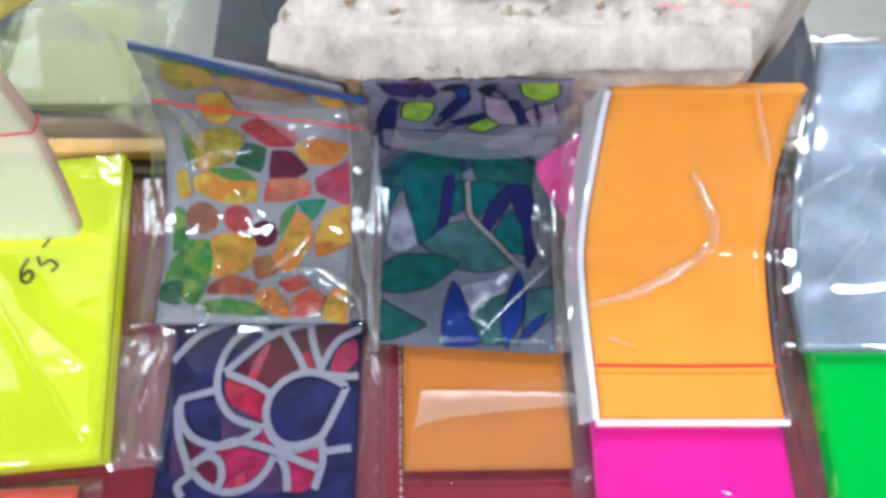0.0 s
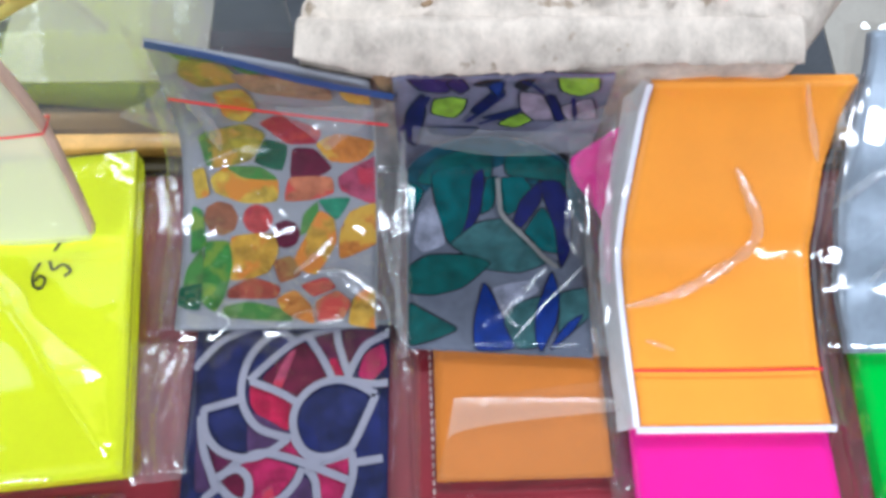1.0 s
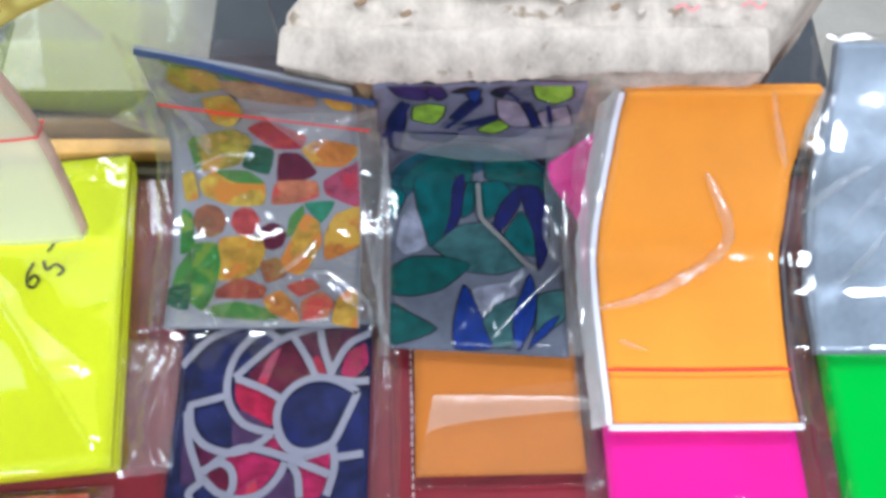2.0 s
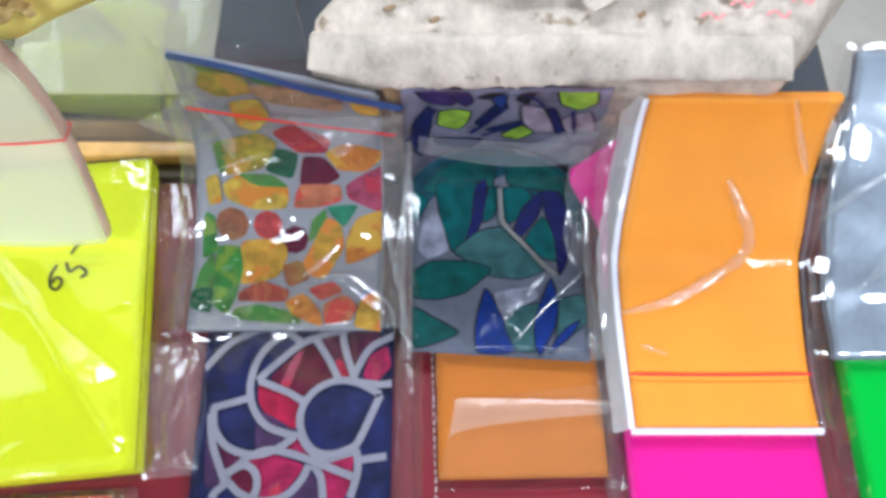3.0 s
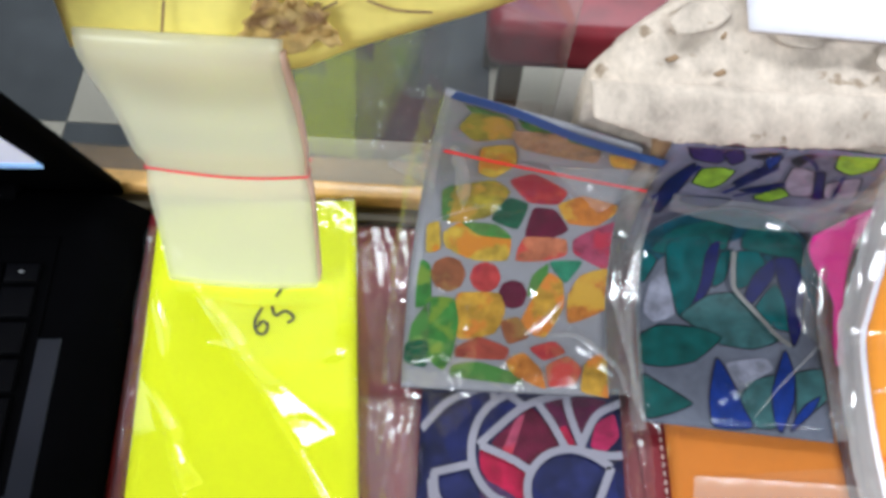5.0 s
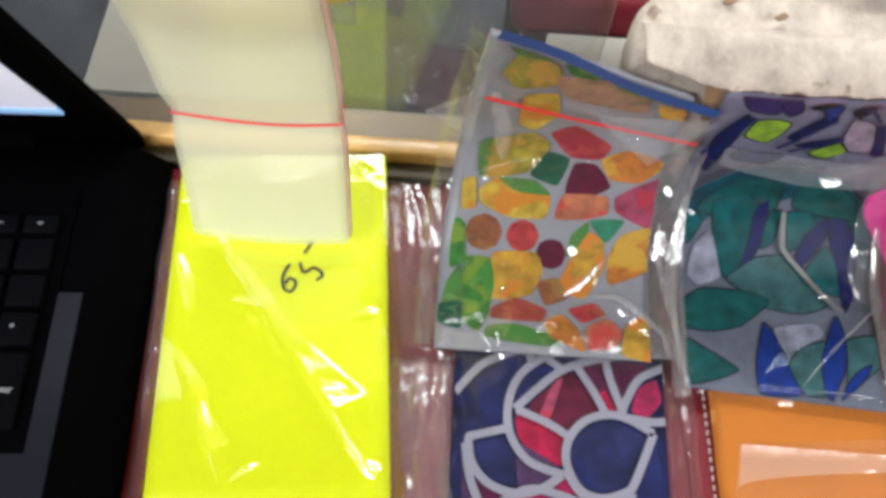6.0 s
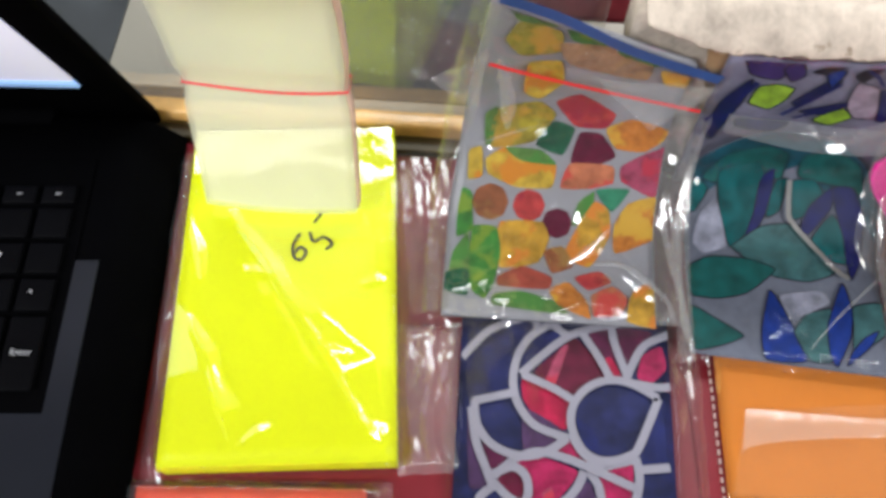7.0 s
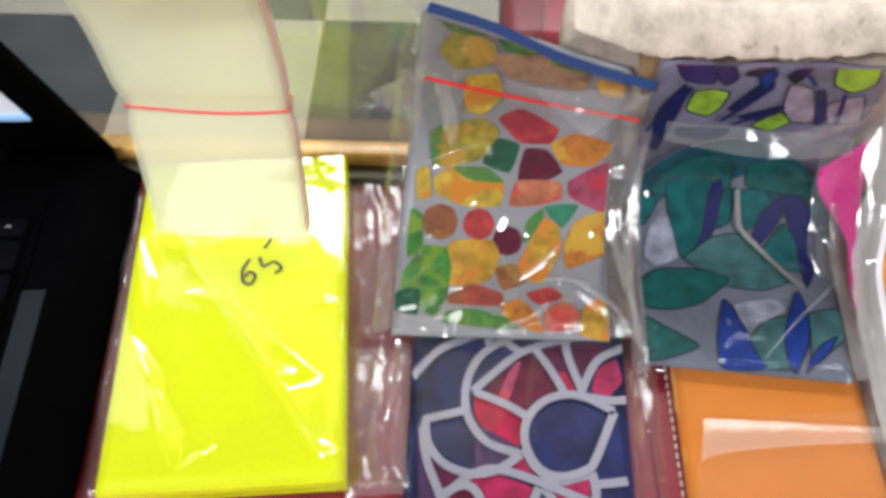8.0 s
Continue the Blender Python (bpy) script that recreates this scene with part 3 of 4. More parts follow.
red = flat_packet("red_packet", "coral red sheets in a crinkled clear bag under the yellow packet", pose(-0.2725, -0.085, 0, 0, 0, 3), 0.1, 0.152, 0.005, M_RED, 9, (0.01, 0.012, 0.004, 0.004), M_CRINKLE, rough=0.002, size=0.02)
tangerine = flat_packet("orange_packet", "deep orange sheets in a loose clear bag on the maroon cover", pose(-0.0195, 0.08, 0, 0, 0, 1), 0.084, 0.075, 0.0045, M_TANGERINE, 5, (0.002, 0.012, 0.006, 0.004), M_CLEAR_SOFT, rough=0.0014, size=0.04, strays=1)
pink = flat_packet("pink_packet", "fluorescent pink sheets in a clear bag below the tall orange packet", pose(0.0765, -0.05, 0, 0, 0, 0.5), 0.096, 0.16, 0.008, M_PINK, 6, (0.002, 0.002, 0.004, 0.004), M_CLEAR_SOFT, rough=0.001, size=0.04, strays=2)
green = flat_packet("green_packet", "fluorescent green sheets in a clear bag below the silver packet", pose(0.19, -0.02, 0, 0, 0, -1.0), 0.1, 0.18, 0.008, M_GREEN, 7, (0.009, 0.01, 0.004, 0.004), M_CLEAR_SOFT, rough=0.0012, size=0.04)

part("folded_flap", skin(lambda u, v: Vector((-0.0195 + 0.0855 * u + 0.0085 * v * (1 - u), 0.08 + (0.039 + 0.0085 * u) * v, 0.0086 + 0.0007 * crease(u * 0.08, v * 0.05, 4, 0.05))), 60, 40), M_FLAP, tangerine, "hazy folded plastic flap")
part("bag_seal", skin(lambda u, v: Vector((-0.0205 + 0.02 * (1 - v) * 0.3 + 0.0865 * u + 0.0105 * v * (1 - u) * 0.9, 0.0985 + 0.0135 * u ** 0.45 + (0.0205 - 0.014 * u ** 0.5) * v, 0.0098 + 0.0009 * math.sin(math.pi * v) + 0.0004 * crease(u * 0.08, v * 0.01, 8, 0.02))), 70, 8), M_SEAL, tangerine, "whitish folded mouth of the bag")
HERE = pose(0, 0, 0)
margin(pink, HERE, 0.0762, 0.064, -0.04, 0.112, 0.006, 13)
margin(pink, HERE, 0.173, 0.1805, -0.04, 0.11, 0.006, 14)
margin(green, HERE, 0.19, 0.1805, -0.02, 0.16, 0.007, 15)
margin(tangerine, HERE, 0.0645, 0.0735, 0.07, 0.15, 0.005, 16)

# ---- film with a ribbed flower print ----
flower = thing("flower_film_packet", "dark blue and magenta flower film in a clear bag", "packet", "packets of sheets")
FLOW = Bend((0.0, 0.0052), (0.1, 0.0052), (0.162, 0.0052))


def flow_sheet(u, v, o):
    return FLOW.at(-0.1425 + 0.099 * u, 0.0 + 0.162 * v, o)


part("printed_film", slab(flow_sheet, 12, 16, 0.0046), M_NIGHT, flower, "dark blue printed film")


def inside(a):
    return min(max(a, -0.142), -0.0438)


def petal(colour, *points):
    h = 0.0001 + 0.00003 * (len(flower.children) % 30)
    part("printed_petal", patch(closed(points), lambda a, b: FLOW.at(inside(a), b, h)), PRINT[colour], flower)


def rib(*points):
    h = 0.0011 + 0.00002 * (len(flower.children) % 40)
    part("printed_rib", ribbon([(x / 1000, y / 1000) for x, y in points], 0.0038, lambda a, b: FLOW.at(inside(a), b, h)), M_RIB, flower)


petal('crimson', (-112.4, 128.3), (-90.0, 118.2), (-92.6, 105.2), (-105.5, 109.7), (-112.1, 118.1))
petal('wine', (-107.2, 130.9), (-98.0, 141.4), (-87.3, 149.9), (-72.8, 131.7), (-87.4, 121.1))
petal('rose', (-95.9, 143.0), (-91.3, 146.2), (-97.4, 126.5), (-101.9, 128.4))
petal('plum', (-81.3, 152.1), (-71.5, 156.3), (-63.6, 132.3), (-71.0, 131.8))
petal('crimson', (-74.0, 140.1), (-70.8, 141.2), (-65.8, 131.3), (-70.5, 131.9))
petal('plum', (-67.7, 155.9), (-50.7, 155.3), (-60.6, 142.4), (-64.8, 136.4))
petal('magenta', (-58.9, 132.6), (-55.8, 143.3), (-47.0, 148.5), (-44.9, 137.7), (-53.3, 128.8))
petal('rose', (-50.7, 127.9), (-45.3, 130.7), (-44.5, 126.1))
petal('magenta', (-96.9, 95.1), (-88.8, 101.8), (-78.8, 90.2))
petal('plum', (-130.8, 99.1), (-116.5, 91.0), (-125.4, 82.1))
petal('magenta', (-115.1, 88.6), (-105.2, 92.5), (-87.1, 86.6), (-96.2, 73.7), (-107.2, 70.6), (-110.4, 80.6))
petal('rose', (-102.9, 76.2), (-98.7, 78.9), (-97.4, 72.2), (-102.3, 71.4))
petal('wine', (-124.1, 81.0), (-116.3, 85.7), (-110.4, 80.6), (-111.7, 71.7), (-118.4, 75.2))
petal('magenta', (-76.1, 88.8), (-62.9, 93.7), (-63.3, 82.2))
petal('magenta', (-77.6, 84.7), (-63.4, 79.3), (-66.9, 70.3), (-76.4, 69.7))
petal('dusk', (-85.6, 81.7), (-81.2, 81.0), (-79.1, 70.0), (-93.7, 68.6))
petal('dusk', (-137.7, 112.4), (-132.2, 96.4), (-124.8, 79.7), (-135.1, 76.6))
petal('dusk', (-112.0, 114.1), (-92.6, 103.4), (-105.2, 94.8), (-111.5, 93.1))
petal('indigo', (-63.6, 96.2), (-48.6, 118.2), (-47.5, 92.2), (-60.0, 91.4))
petal('indigo', (-132.9, 140.6), (-119.8, 150.2), (-117.6, 124.6), (-126.6, 121.3))
petal('indigo', (-112.7, 139.0), (-98.1, 153.1), (-91.3, 152.0), (-112.5, 130.5))
petal('indigo', (-87.5, 110.3), (-79.8, 105.5), (-76.2, 94.1), (-85.0, 98.7))
rib((-142.0, 135.7), (-130.6, 149.5), (-119.9, 155.5), (-108.6, 159.9))
rib((-108.6, 162.9), (-106.3, 153.4))
rib((-90.0, 161.1), (-106.2, 151.7), (-114.1, 141.8), (-117.2, 128.8), (-115.2, 116.6), (-106.7, 105.9), (-91.3, 100.9))
rib((-113.8, 129.9), (-94.0, 148.3), (-79.1, 155.2), (-64.1, 158.8))
rib((-100.9, 156.8), (-91.3, 150.0))
rib((-113.0, 129.7), (-97.9, 123.7), (-87.9, 117.8))
rib((-49.7, 122.2), (-61.1, 128.3), (-71.6, 129.8), (-82.1, 125.6), (-89.0, 116.9), (-90.0, 106.2), (-84.5, 95.4), (-75.0, 91.7), (-63.6, 95.0), (-59.1, 100.4), (-49.7, 122.2))
rib((-84.6, 151.9), (-77.2, 140.8), (-70.6, 128.2))
rib((-70.9, 157.5), (-69.0, 147.0), (-63.6, 131.5))
rib((-42.6, 154.6), (-55.0, 148.0), (-61.6, 137.2), (-64.8, 129.2))
rib((-63.7, 129.2), (-50.7, 127.6), (-43.9, 128.3))
rib((-135.5, 115.3), (-116.7, 120.6))
rib((-134.8, 115.8), (-133.1, 104.7), (-125.5, 95.5), (-112.7, 91.5), (-101.4, 94.3), (-92.1, 100.8))
rib((-136.1, 112.5), (-133.2, 96.9), (-128.0, 84.5), (-124.7, 76.7))
rib((-116.4, 89.7), (-105.2, 94.0), (-92.6, 91.8), (-80.1, 87.6), (-62.4, 80.8))
rib((-90.6, 103.5), (-85.0, 94.8), (-75.6, 88.4))
rib((-125.0, 82.7), (-116.3, 86.5), (-110.5, 82.6), (-109.3, 75.3), (-111.4, 70.3))
rib((-124.8, 79.7), (-117.1, 72.8), (-106.0, 69.2), (-95.0, 71.9), (-87.6, 79.6), (-84.6, 86.8))
rib((-82.6, 86.9), (-78.2, 80.7), (-76.4, 69.7))
rib((-77.6, 88.7), (-62.9, 93.2))
rib((-61.1, 94.4), (-60.0, 83.9), (-63.3, 70.6))
rib((-60.1, 88.9), (-46.0, 91.0))
rib((-124.7, 77.7), (-130.6, 72.0), (-127.7, 66.4))
rib((-114.7, 90.9), (-120.1, 86.2), (-124.9, 81.7))
bag_skin(flower, FLOW, -0.1475, -0.0275, -0.01, 0.166, 21, 0.002, 0.0006, M_CLEAR_THIN, strays=0, facets=streak(-0.0345, 0.15, -0.0315, 0.02, 12, 0.0026) + streak(-0.144, 0.14, -0.1425, 0.03, 7, 0.002), drop=0.006, size=0.05, folds=((-0.0335, 0.15, -0.031, 0.0, 0.003, 0.0018), (-0.038, 0.15, -0.037, 0.08, 0.002, 0.0016), (-0.146, 0.16, -0.144, 0.0, 0.002, 0.002)))

margin(flower, HERE, -0.0432, -0.0275, 0.0, 0.152, 0.006, 17)

# ---- film with a fruit print, leaning on the block ----
fruit = thing("fruit_film_packet", "fruit mosaic film in a crumpled clear red-lined zip bag", "packet", "packets of sheets")


class Narrowing(Bend):
    """A bend whose far end is narrower on its left side."""

    def at(self, x, s, off=0.0):
        return super().at(x + 0.105 * max(0.0, s - 0.055) * (-0.034 - x) / 0.12, s, off)


FRU = Narrowing((0.156, 0.0108), (0.195, 0.0135), (0.2136, 0.0205), (0.236, 0.042), (0.2445, 0.065), (0.2435, 0.1), (0.2405, 0.127))


def fruit_top(x):
    return 0.187 - 0.36 * (x + 0.15)


def fruit_sheet(u, v, o):
    x = -0.153 + 0.103 * u
    return FRU.at(x, (fruit_top(x) - 0.004) * v + 0.004 * (x + 0.1), o)


part("printed_film", slab(fruit_sheet, 16, 50, 0.003), M_PRINT_GREY, fruit, "pale grey film")


def cell(colour, *points):
    h = 0.0002 + 0.00003 * len(fruit.children)
    mx, my = sum(p[0] for p in points) / len(points), sum(p[1] for p in points) / len(points)
    points = [(x + (x - mx) / math.hypot(x - mx, y - my) * 1.3, y + (y - my) / math.hypot(x - mx, y - my) * 1.3) for x, y in points]
    part("printed_cell", patch(closed(points), lambda a, b: FRU.at(min(max(a, -0.1525), -0.0505), min(b, fruit_top(a) - 0.006), h)), PRINT[colour], fruit)


cell('russet', (-140.5, 59.1), (-139.3, 64.9), (-134.1, 67.6), (-128.1, 65.7), (-125.0, 60.2), (-126.4, 54.4), (-131.8, 51.7), (-137.5, 53.6))
cell('red', (-120.0, 58.5), (-118.8, 63.5), (-114.4, 65.8), (-109.3, 64.1), (-106.6, 59.4), (-107.9, 54.5), (-112.5, 52.2), (-117.4, 53.9))
cell('wine', (-104.6, 50.4), (-103.2, 55.1), (-99.0, 57.1), (-94.3, 55.7), (-92.3, 51.3), (-93.8, 46.5), (-98.2, 44.4), (-102.7, 45.9))
cell('yellow', (-137.2, 80.8), (-128.4, 86.6), (-104.8, 81.0), (-104.7, 69.0), (-121.1, 69.0), (-134.6, 73.8))
cell('leafgreen', (-128.5, 87.2), (-112.8, 86.6), (-103.9, 80.5), (-119.0, 81.8))
cell('deepgreen', (-113.6, 90.6), (-107.5, 102.0), (-97.8, 98.9), (-101.0, 86.5))
cell('wine', (-92.9, 96.7), (-83.2, 96.2), (-75.1, 86.8), (-82.5, 82.6), (-94.6, 82.6))
cell('peach', (-94.8, 80.6), (-75.7, 80.7), (-74.4, 73.1), (-84.7, 70.4), (-97.7, 69.2))
cell('red', (-108.1, 114.5), (-97.9, 120.3), (-79.9, 109.6), (-82.7, 101.7), (-96.3, 102.2))
cell('orange', (-80.1, 100.2), (-69.2, 105.8), (-49.7, 100.6), (-60.0, 90.6), (-73.4, 91.1))
cell('rose', (-69.0, 81.2), (-59.3, 87.1), (-45.1, 93.1), (-47.0, 77.8), (-52.5, 68.0), (-67.6, 74.4))
cell('jade', (-79.9, 68.4), (-65.4, 69.4), (-71.9, 59.5))
cell('leafgreen', (-90.1, 51.1), (-88.0, 60.7), (-82.2, 66.8), (-82.8, 57.4))
cell('amber', (-80.6, 61.8), (-73.8, 57.4), (-73.1, 45.9), (-81.9, 30.0), (-93.6, 35.1), (-86.1, 50.8))
cell('orange', (-68.8, 51.4), (-63.7, 61.5), (-50.8, 65.8), (-49.1, 47.6), (-68.6, 38.0))
cell('amber', (-126.0, 48.6), (-106.8, 50.0), (-103.4, 41.7), (-108.2, 30.5), (-125.2, 26.9))
cell('russet', (-103.3, 35.0), (-95.8, 37.6), (-90.8, 29.4), (-99.8, 25.5))
cell('green', (-139.8, 45.6), (-128.9, 45.5), (-126.8, 33.3), (-129.2, 17.9), (-133.0, 10.1), (-139.8, 15.6), (-140.0, 32.3))
cell('leafgreen', (-148.3, 31.8), (-142.7, 41.6), (-141.5, 23.4), (-149.9, 22.2))
cell('deepgreen', (-151.2, 20.9), (-142.0, 22.8), (-142.0, 10.9), (-151.3, 13.1))
cell('green', (-147.6, 64.4), (-142.7, 61.8), (-141.0, 46.4), (-147.8, 42.4))
cell('brick', (-125.2, 21.1), (-114.9, 25.9), (-101.7, 21.9), (-103.8, 16.2), (-124.8, 16.4))
cell('leafgreen', (-126.8, 11.4), (-114.7, 12.8), (-99.7, 9.6), (-94.3, 3.7), (-126.6, 6.0))
cell('orange', (-100.3, 14.7), (-92.4, 18.7), (-84.8, 11.2), (-82.8, 2.8), (-95.7, 8.4))
cell('red', (-88.0, 22.6), (-77.8, 25.6), (-72.7, 21.3), (-82.0, 17.7))
cell('peach', (-79.9, 13.3), (-71.1, 18.2), (-64.7, 12.9), (-68.2, 5.6), (-79.0, 4.2))
cell('amber', (-60.9, 14.6), (-54.7, 20.0), (-47.3, 14.7), (-48.0, 0.3), (-62.9, 2.6))
cell('olive', (-135.9, 108.3), (-118.5, 114.3), (-109.1, 107.0), (-116.8, 92.8), (-136.3, 88.4))
cell('leafgreen', (-142.1, 104.3), (-137.4, 108.9), (-137.0, 92.0), (-139.9, 89.7))
cell('olive', (-141.2, 158.8), (-137.0, 171.4), (-119.6, 166.0), (-116.3, 153.2), (-132.4, 149.4))
cell('yellow', (-127.6, 142.3), (-114.1, 144.7), (-110.5, 130.2), (-118.1, 118.7), (-125.9, 122.9))
cell('leafgreen', (-145.8, 185.6), (-134.7, 182.7), (-118.1, 178.1), (-121.6, 170.7), (-137.9, 173.3))
cell('green', (-116.5, 173.2), (-97.1, 167.2), (-96.8, 156.9), (-110.9, 162.0))
cell('umber', (-115.8, 158.2), (-92.0, 156.6), (-72.5, 148.3), (-72.5, 136.1), (-107.3, 144.1))
cell('yellow', (-146.8, 83.9), (-141.8, 86.0), (-139.6, 73.8), (-145.3, 72.0))
cell('amber', (-64.6, 142.7), (-53.6, 139.6), (-42.9, 131.9), (-59.6, 133.6))
cell('leafgreen', (-89.5, 156.9), (-75.4, 153.4), (-69.3, 146.5), (-85.5, 152.3))
bag_skin(fruit, FRU, -0.162, -0.034, -0.006, 0.18, 33, 0.0026, 0.0022, M_CLEAR, facets=streak(-0.094, 0.03, -0.07, 0.047, 5, 0.0032) + streak(-0.088, 0.028, -0.07, 0.03, 3, 0.004) + streak(-0.07, 0.03, -0.046, 0.008, 6, 0.003) + streak(-0.042, 0.05, -0.04, 0.0, 6, 0.003) + streak(-0.14, 0.088, -0.1, 0.1, 5, 0.003), drop=0.005, size=0.028, taper=fruit_top, folds=((-0.09, 0.03, -0.068, 0.047, 0.0022, 0.0022), (-0.088, 0.028, -0.072, 0.029, 0.002, 0.002), (-0.07, 0.029, -0.045, 0.008, 0.0024, 0.0022), (-0.046, 0.1, -0.041, 0.0, 0.0035, 0.0022), (-0.039, 0.12, -0.037, 0.01, 0.003, 0.002), (-0.14, 0.085, -0.1, 0.1, 0.002, 0.002), (-0.152, 0.12, -0.157, 0.03, 0.0025, 0.002), (-0.13, 0.125, -0.12, 0.145, 0.002, 0.003)))
bent_margin(fruit, FRU, -0.051, -0.0335, 0.0, 0.125, 0.0045, 81, M_WHITENED)
bent_margin(fruit, FRU, -0.1525, -0.163, 0.0, 0.15, 0.004, 82)
fold_glint(fruit, FRU, 4.0, 0.0055, (-93.0, 27.8), (-83.3, 36.4), (-73.1, 48.2))
fold_glint(fruit, FRU, 4.5, 0.0055, (-80.6, 28.4), (-66.8, 28.8), (-54.6, 20.9), (-45.5, 11.4), (-42.9, 0.3))
fold_glint(fruit, FRU, 5.5, 0.0055, (-34.0, 116.5), (-36.9, 79.9), (-41.0, 48.2), (-43.0, 24.6))
fold_glint(fruit, FRU, 4.5, 0.0055, (-48.1, 70.6), (-45.2, 44.9), (-39.7, 19.0), (-36.2, -0.6))
fold_glint(fruit, FRU, 9.0, 0.0055, (-144.0, 151.1), (-135.4, 126.2), (-130.9, 100.2))
fold_glint(fruit, FRU, 1.6, 0.0055, (-147.0, 88.3), (-131.6, 96.3), (-114.8, 103.8))
part("blue_zip", ribbon([(-0.1505, 0.1905), (-0.12, 0.1795), (-0.081, 0.159), (-0.038, 0.1435)], 0.0058, lambda a, b: FRU.at(a, b, 0.0045)), M_ZIP, fruit, "dark blue zip closure")
part("red_line", ribbon([(-0.1485, 0.1508), (-0.1145, 0.1415), (-0.0775, 0.1325), (-0.042, 0.1245)], 0.0024, lambda a, b: FRU.at(a, b, 0.0085)), M_ZIP_RED, fruit, "thin red zip line")


def flap(u, v):
    # a loose corner of the bag folded forward
    a, b, c = Vector((-0.092, 0.232, 0.097)), Vector((-0.04, 0.229, 0.1)), Vector((-0.068, 0.2165, 0.084))
    top = a.lerp(b, u)
    return top.lerp(c, v * 0.98) + Vector((0, 0, 0.0012 * crease(u * 0.05, v * 0.05, 3)))


part("folded_flap", skin(flap, 14, 14), M_MILKY, fruit, "milky folded plastic flap")


def corner(u, v):
    a, b, c = Vector((-0.1395, 0.2345, 0.108)), Vector((-0.1425, 0.2345, 0.066)), Vector((-0.164, 0.2315, 0.091))
    return a.lerp(b, u).lerp(c, v * 0.97) + Vector((0, 0.0016 * crease(u * 0.05, v * 0.04, 6), 0))


part("loose_corner", skin(corner, 16, 12), M_WHITENED, fruit, "loose milky corner of the bag")

# ---- film with blue and green leaves ----
leafpack = thing("leaf_film_packet", "blue and green leaf film in a clear folded bag", "packet", "packets of sheets")
LEA = Bend((0.141, 0.0108), (0.19, 0.0135), (0.206, 0.0165), (0.232, 0.034), (0.2365, 0.052), (0.2365, 0.062))


def leaf_top(x):
    u = (x - 0.004) / 0.047
    return 0.127 - (0.042 if u < 0 else 0.026) * u * u


def leaf_sheet(u, v, o):
    x = -0.0345 + 0.094 * u
    low = 0.0035 - 0.006 * u
    return LEA.at(x, low + (leaf_top(x) - low) * v, o)


part("printed_film", slab(leaf_sheet, 24, 44, 0.0008), M_LILAC, leafpack, "greyish lilac film")


# teal print along the top, widened to hold the shade there too
def leaf_band(u, v):
    x = -0.0342 + 0.0934 * u
    top = leaf_top(x) + 0.0003
    return LEA.at(x, top - (0.026 + 0.007 * noise.noise(Vector((u * 6, 1, 2)))) * (1 - v), 0.00022)


part("print_shade_band", skin(leaf_band, 24, 8), PRINT["deepteal"], leafpack, "deep teal band of print, widened for the shade at the top")


def leaf(colour, *points):
    h = 0.0003 + 0.00004 * len(leafpack.children)
    put = lambda p, q, h=h: LEA.at(min(max(p, -0.034), 0.059), min(max(q, 0.0005 - 0.06 * (p + 0.0345)), leaf_top(p)), h)
    line = closed(points)
    ob = part("printed_leaf", patch(line, put), PRINT[colour], leafpack)
    if colour != "mist":
        part("leaf_outline", ribbon(line + line[:1], 0.0007, lambda p, q: put(p, q, h + 0.00002), 1), PRINT["ink"], ob)


leaf('pine', (-29.0, 93.8), (-17.4, 109.2), (-2.8, 115.8), (9.4, 110.3), (9.7, 95.0), (-7.0, 95.9), (-21.9, 91.2))
leaf('pine', (17.8, 96.7), (17.4, 110.7), (32.7, 113.4), (46.5, 104.0), (51.5, 89.1), (37.5, 92.9))
leaf('teal', (-12.1, 59.3), (-18.5, 75.8), (-20.9, 97.0), (-2.4, 103.0), (2.1, 93.3), (-0.4, 73.5), (-5.9, 63.4))
leaf('navy', (-6.5, 61.4), (-1.9, 76.3), (0.1, 94.7), (5.5, 100.0), (6.7, 85.0), (2.3, 72.2))
leaf('teal', (4.5, 75.6), (7.1, 93.5), (13.3, 95.1), (11.1, 79.5))
leaf('teal', (16.7, 75.4), (14.0, 93.7), (26.2, 95.5), (31.7, 87.9), (23.0, 77.0))
leaf('navy', (21.2, 69.1), (25.6, 82.7), (36.9, 93.5), (35.9, 81.1), (25.9, 67.8))
leaf('teal', (26.7, 63.9), (36.8, 78.8), (44.3, 69.2), (48.1, 53.8), (37.3, 55.0))
leaf('navy', (35.6, 92.0), (45.8, 92.3), (52.5, 77.9), (52.0, 57.8), (45.8, 45.2), (43.8, 66.4), (39.6, 77.5))
leaf('sage', (-11.5, 59.7), (2.4, 70.8), (16.2, 72.9), (27.2, 65.9), (38.6, 49.2), (24.7, 43.2), (7.4, 45.1), (-3.9, 53.2))
leaf('pine', (-33.8, 47.0), (-23.1, 53.5), (-3.9, 53.5), (9.2, 48.5), (-5.9, 35.2), (-21.0, 31.4), (-33.5, 33.0))
leaf('blue', (5.4, 37.7), (12.2, 26.1), (19.8, 3.1), (0.7, 2.4), (-0.3, 17.0))
leaf('sage', (15.1, 16.9), (22.3, 26.5), (35.2, 29.9), (31.5, 18.1), (31.6, 3.5), (21.3, 3.1))
leaf('sage', (45.1, 31.7), (61.2, 34.4), (59.3, 19.1), (42.4, 6.7), (43.8, 21.4))
leaf('blue', (40.9, 43.5), (44.3, 30.2), (41.7, 15.6), (33.7, 0.9), (30.9, 6.8), (31.4, 21.0))
leaf('blue', (55.8, 20.2), (49.9, 11.1), (38.4, 1.6), (41.5, 8.6), (48.0, 15.9))
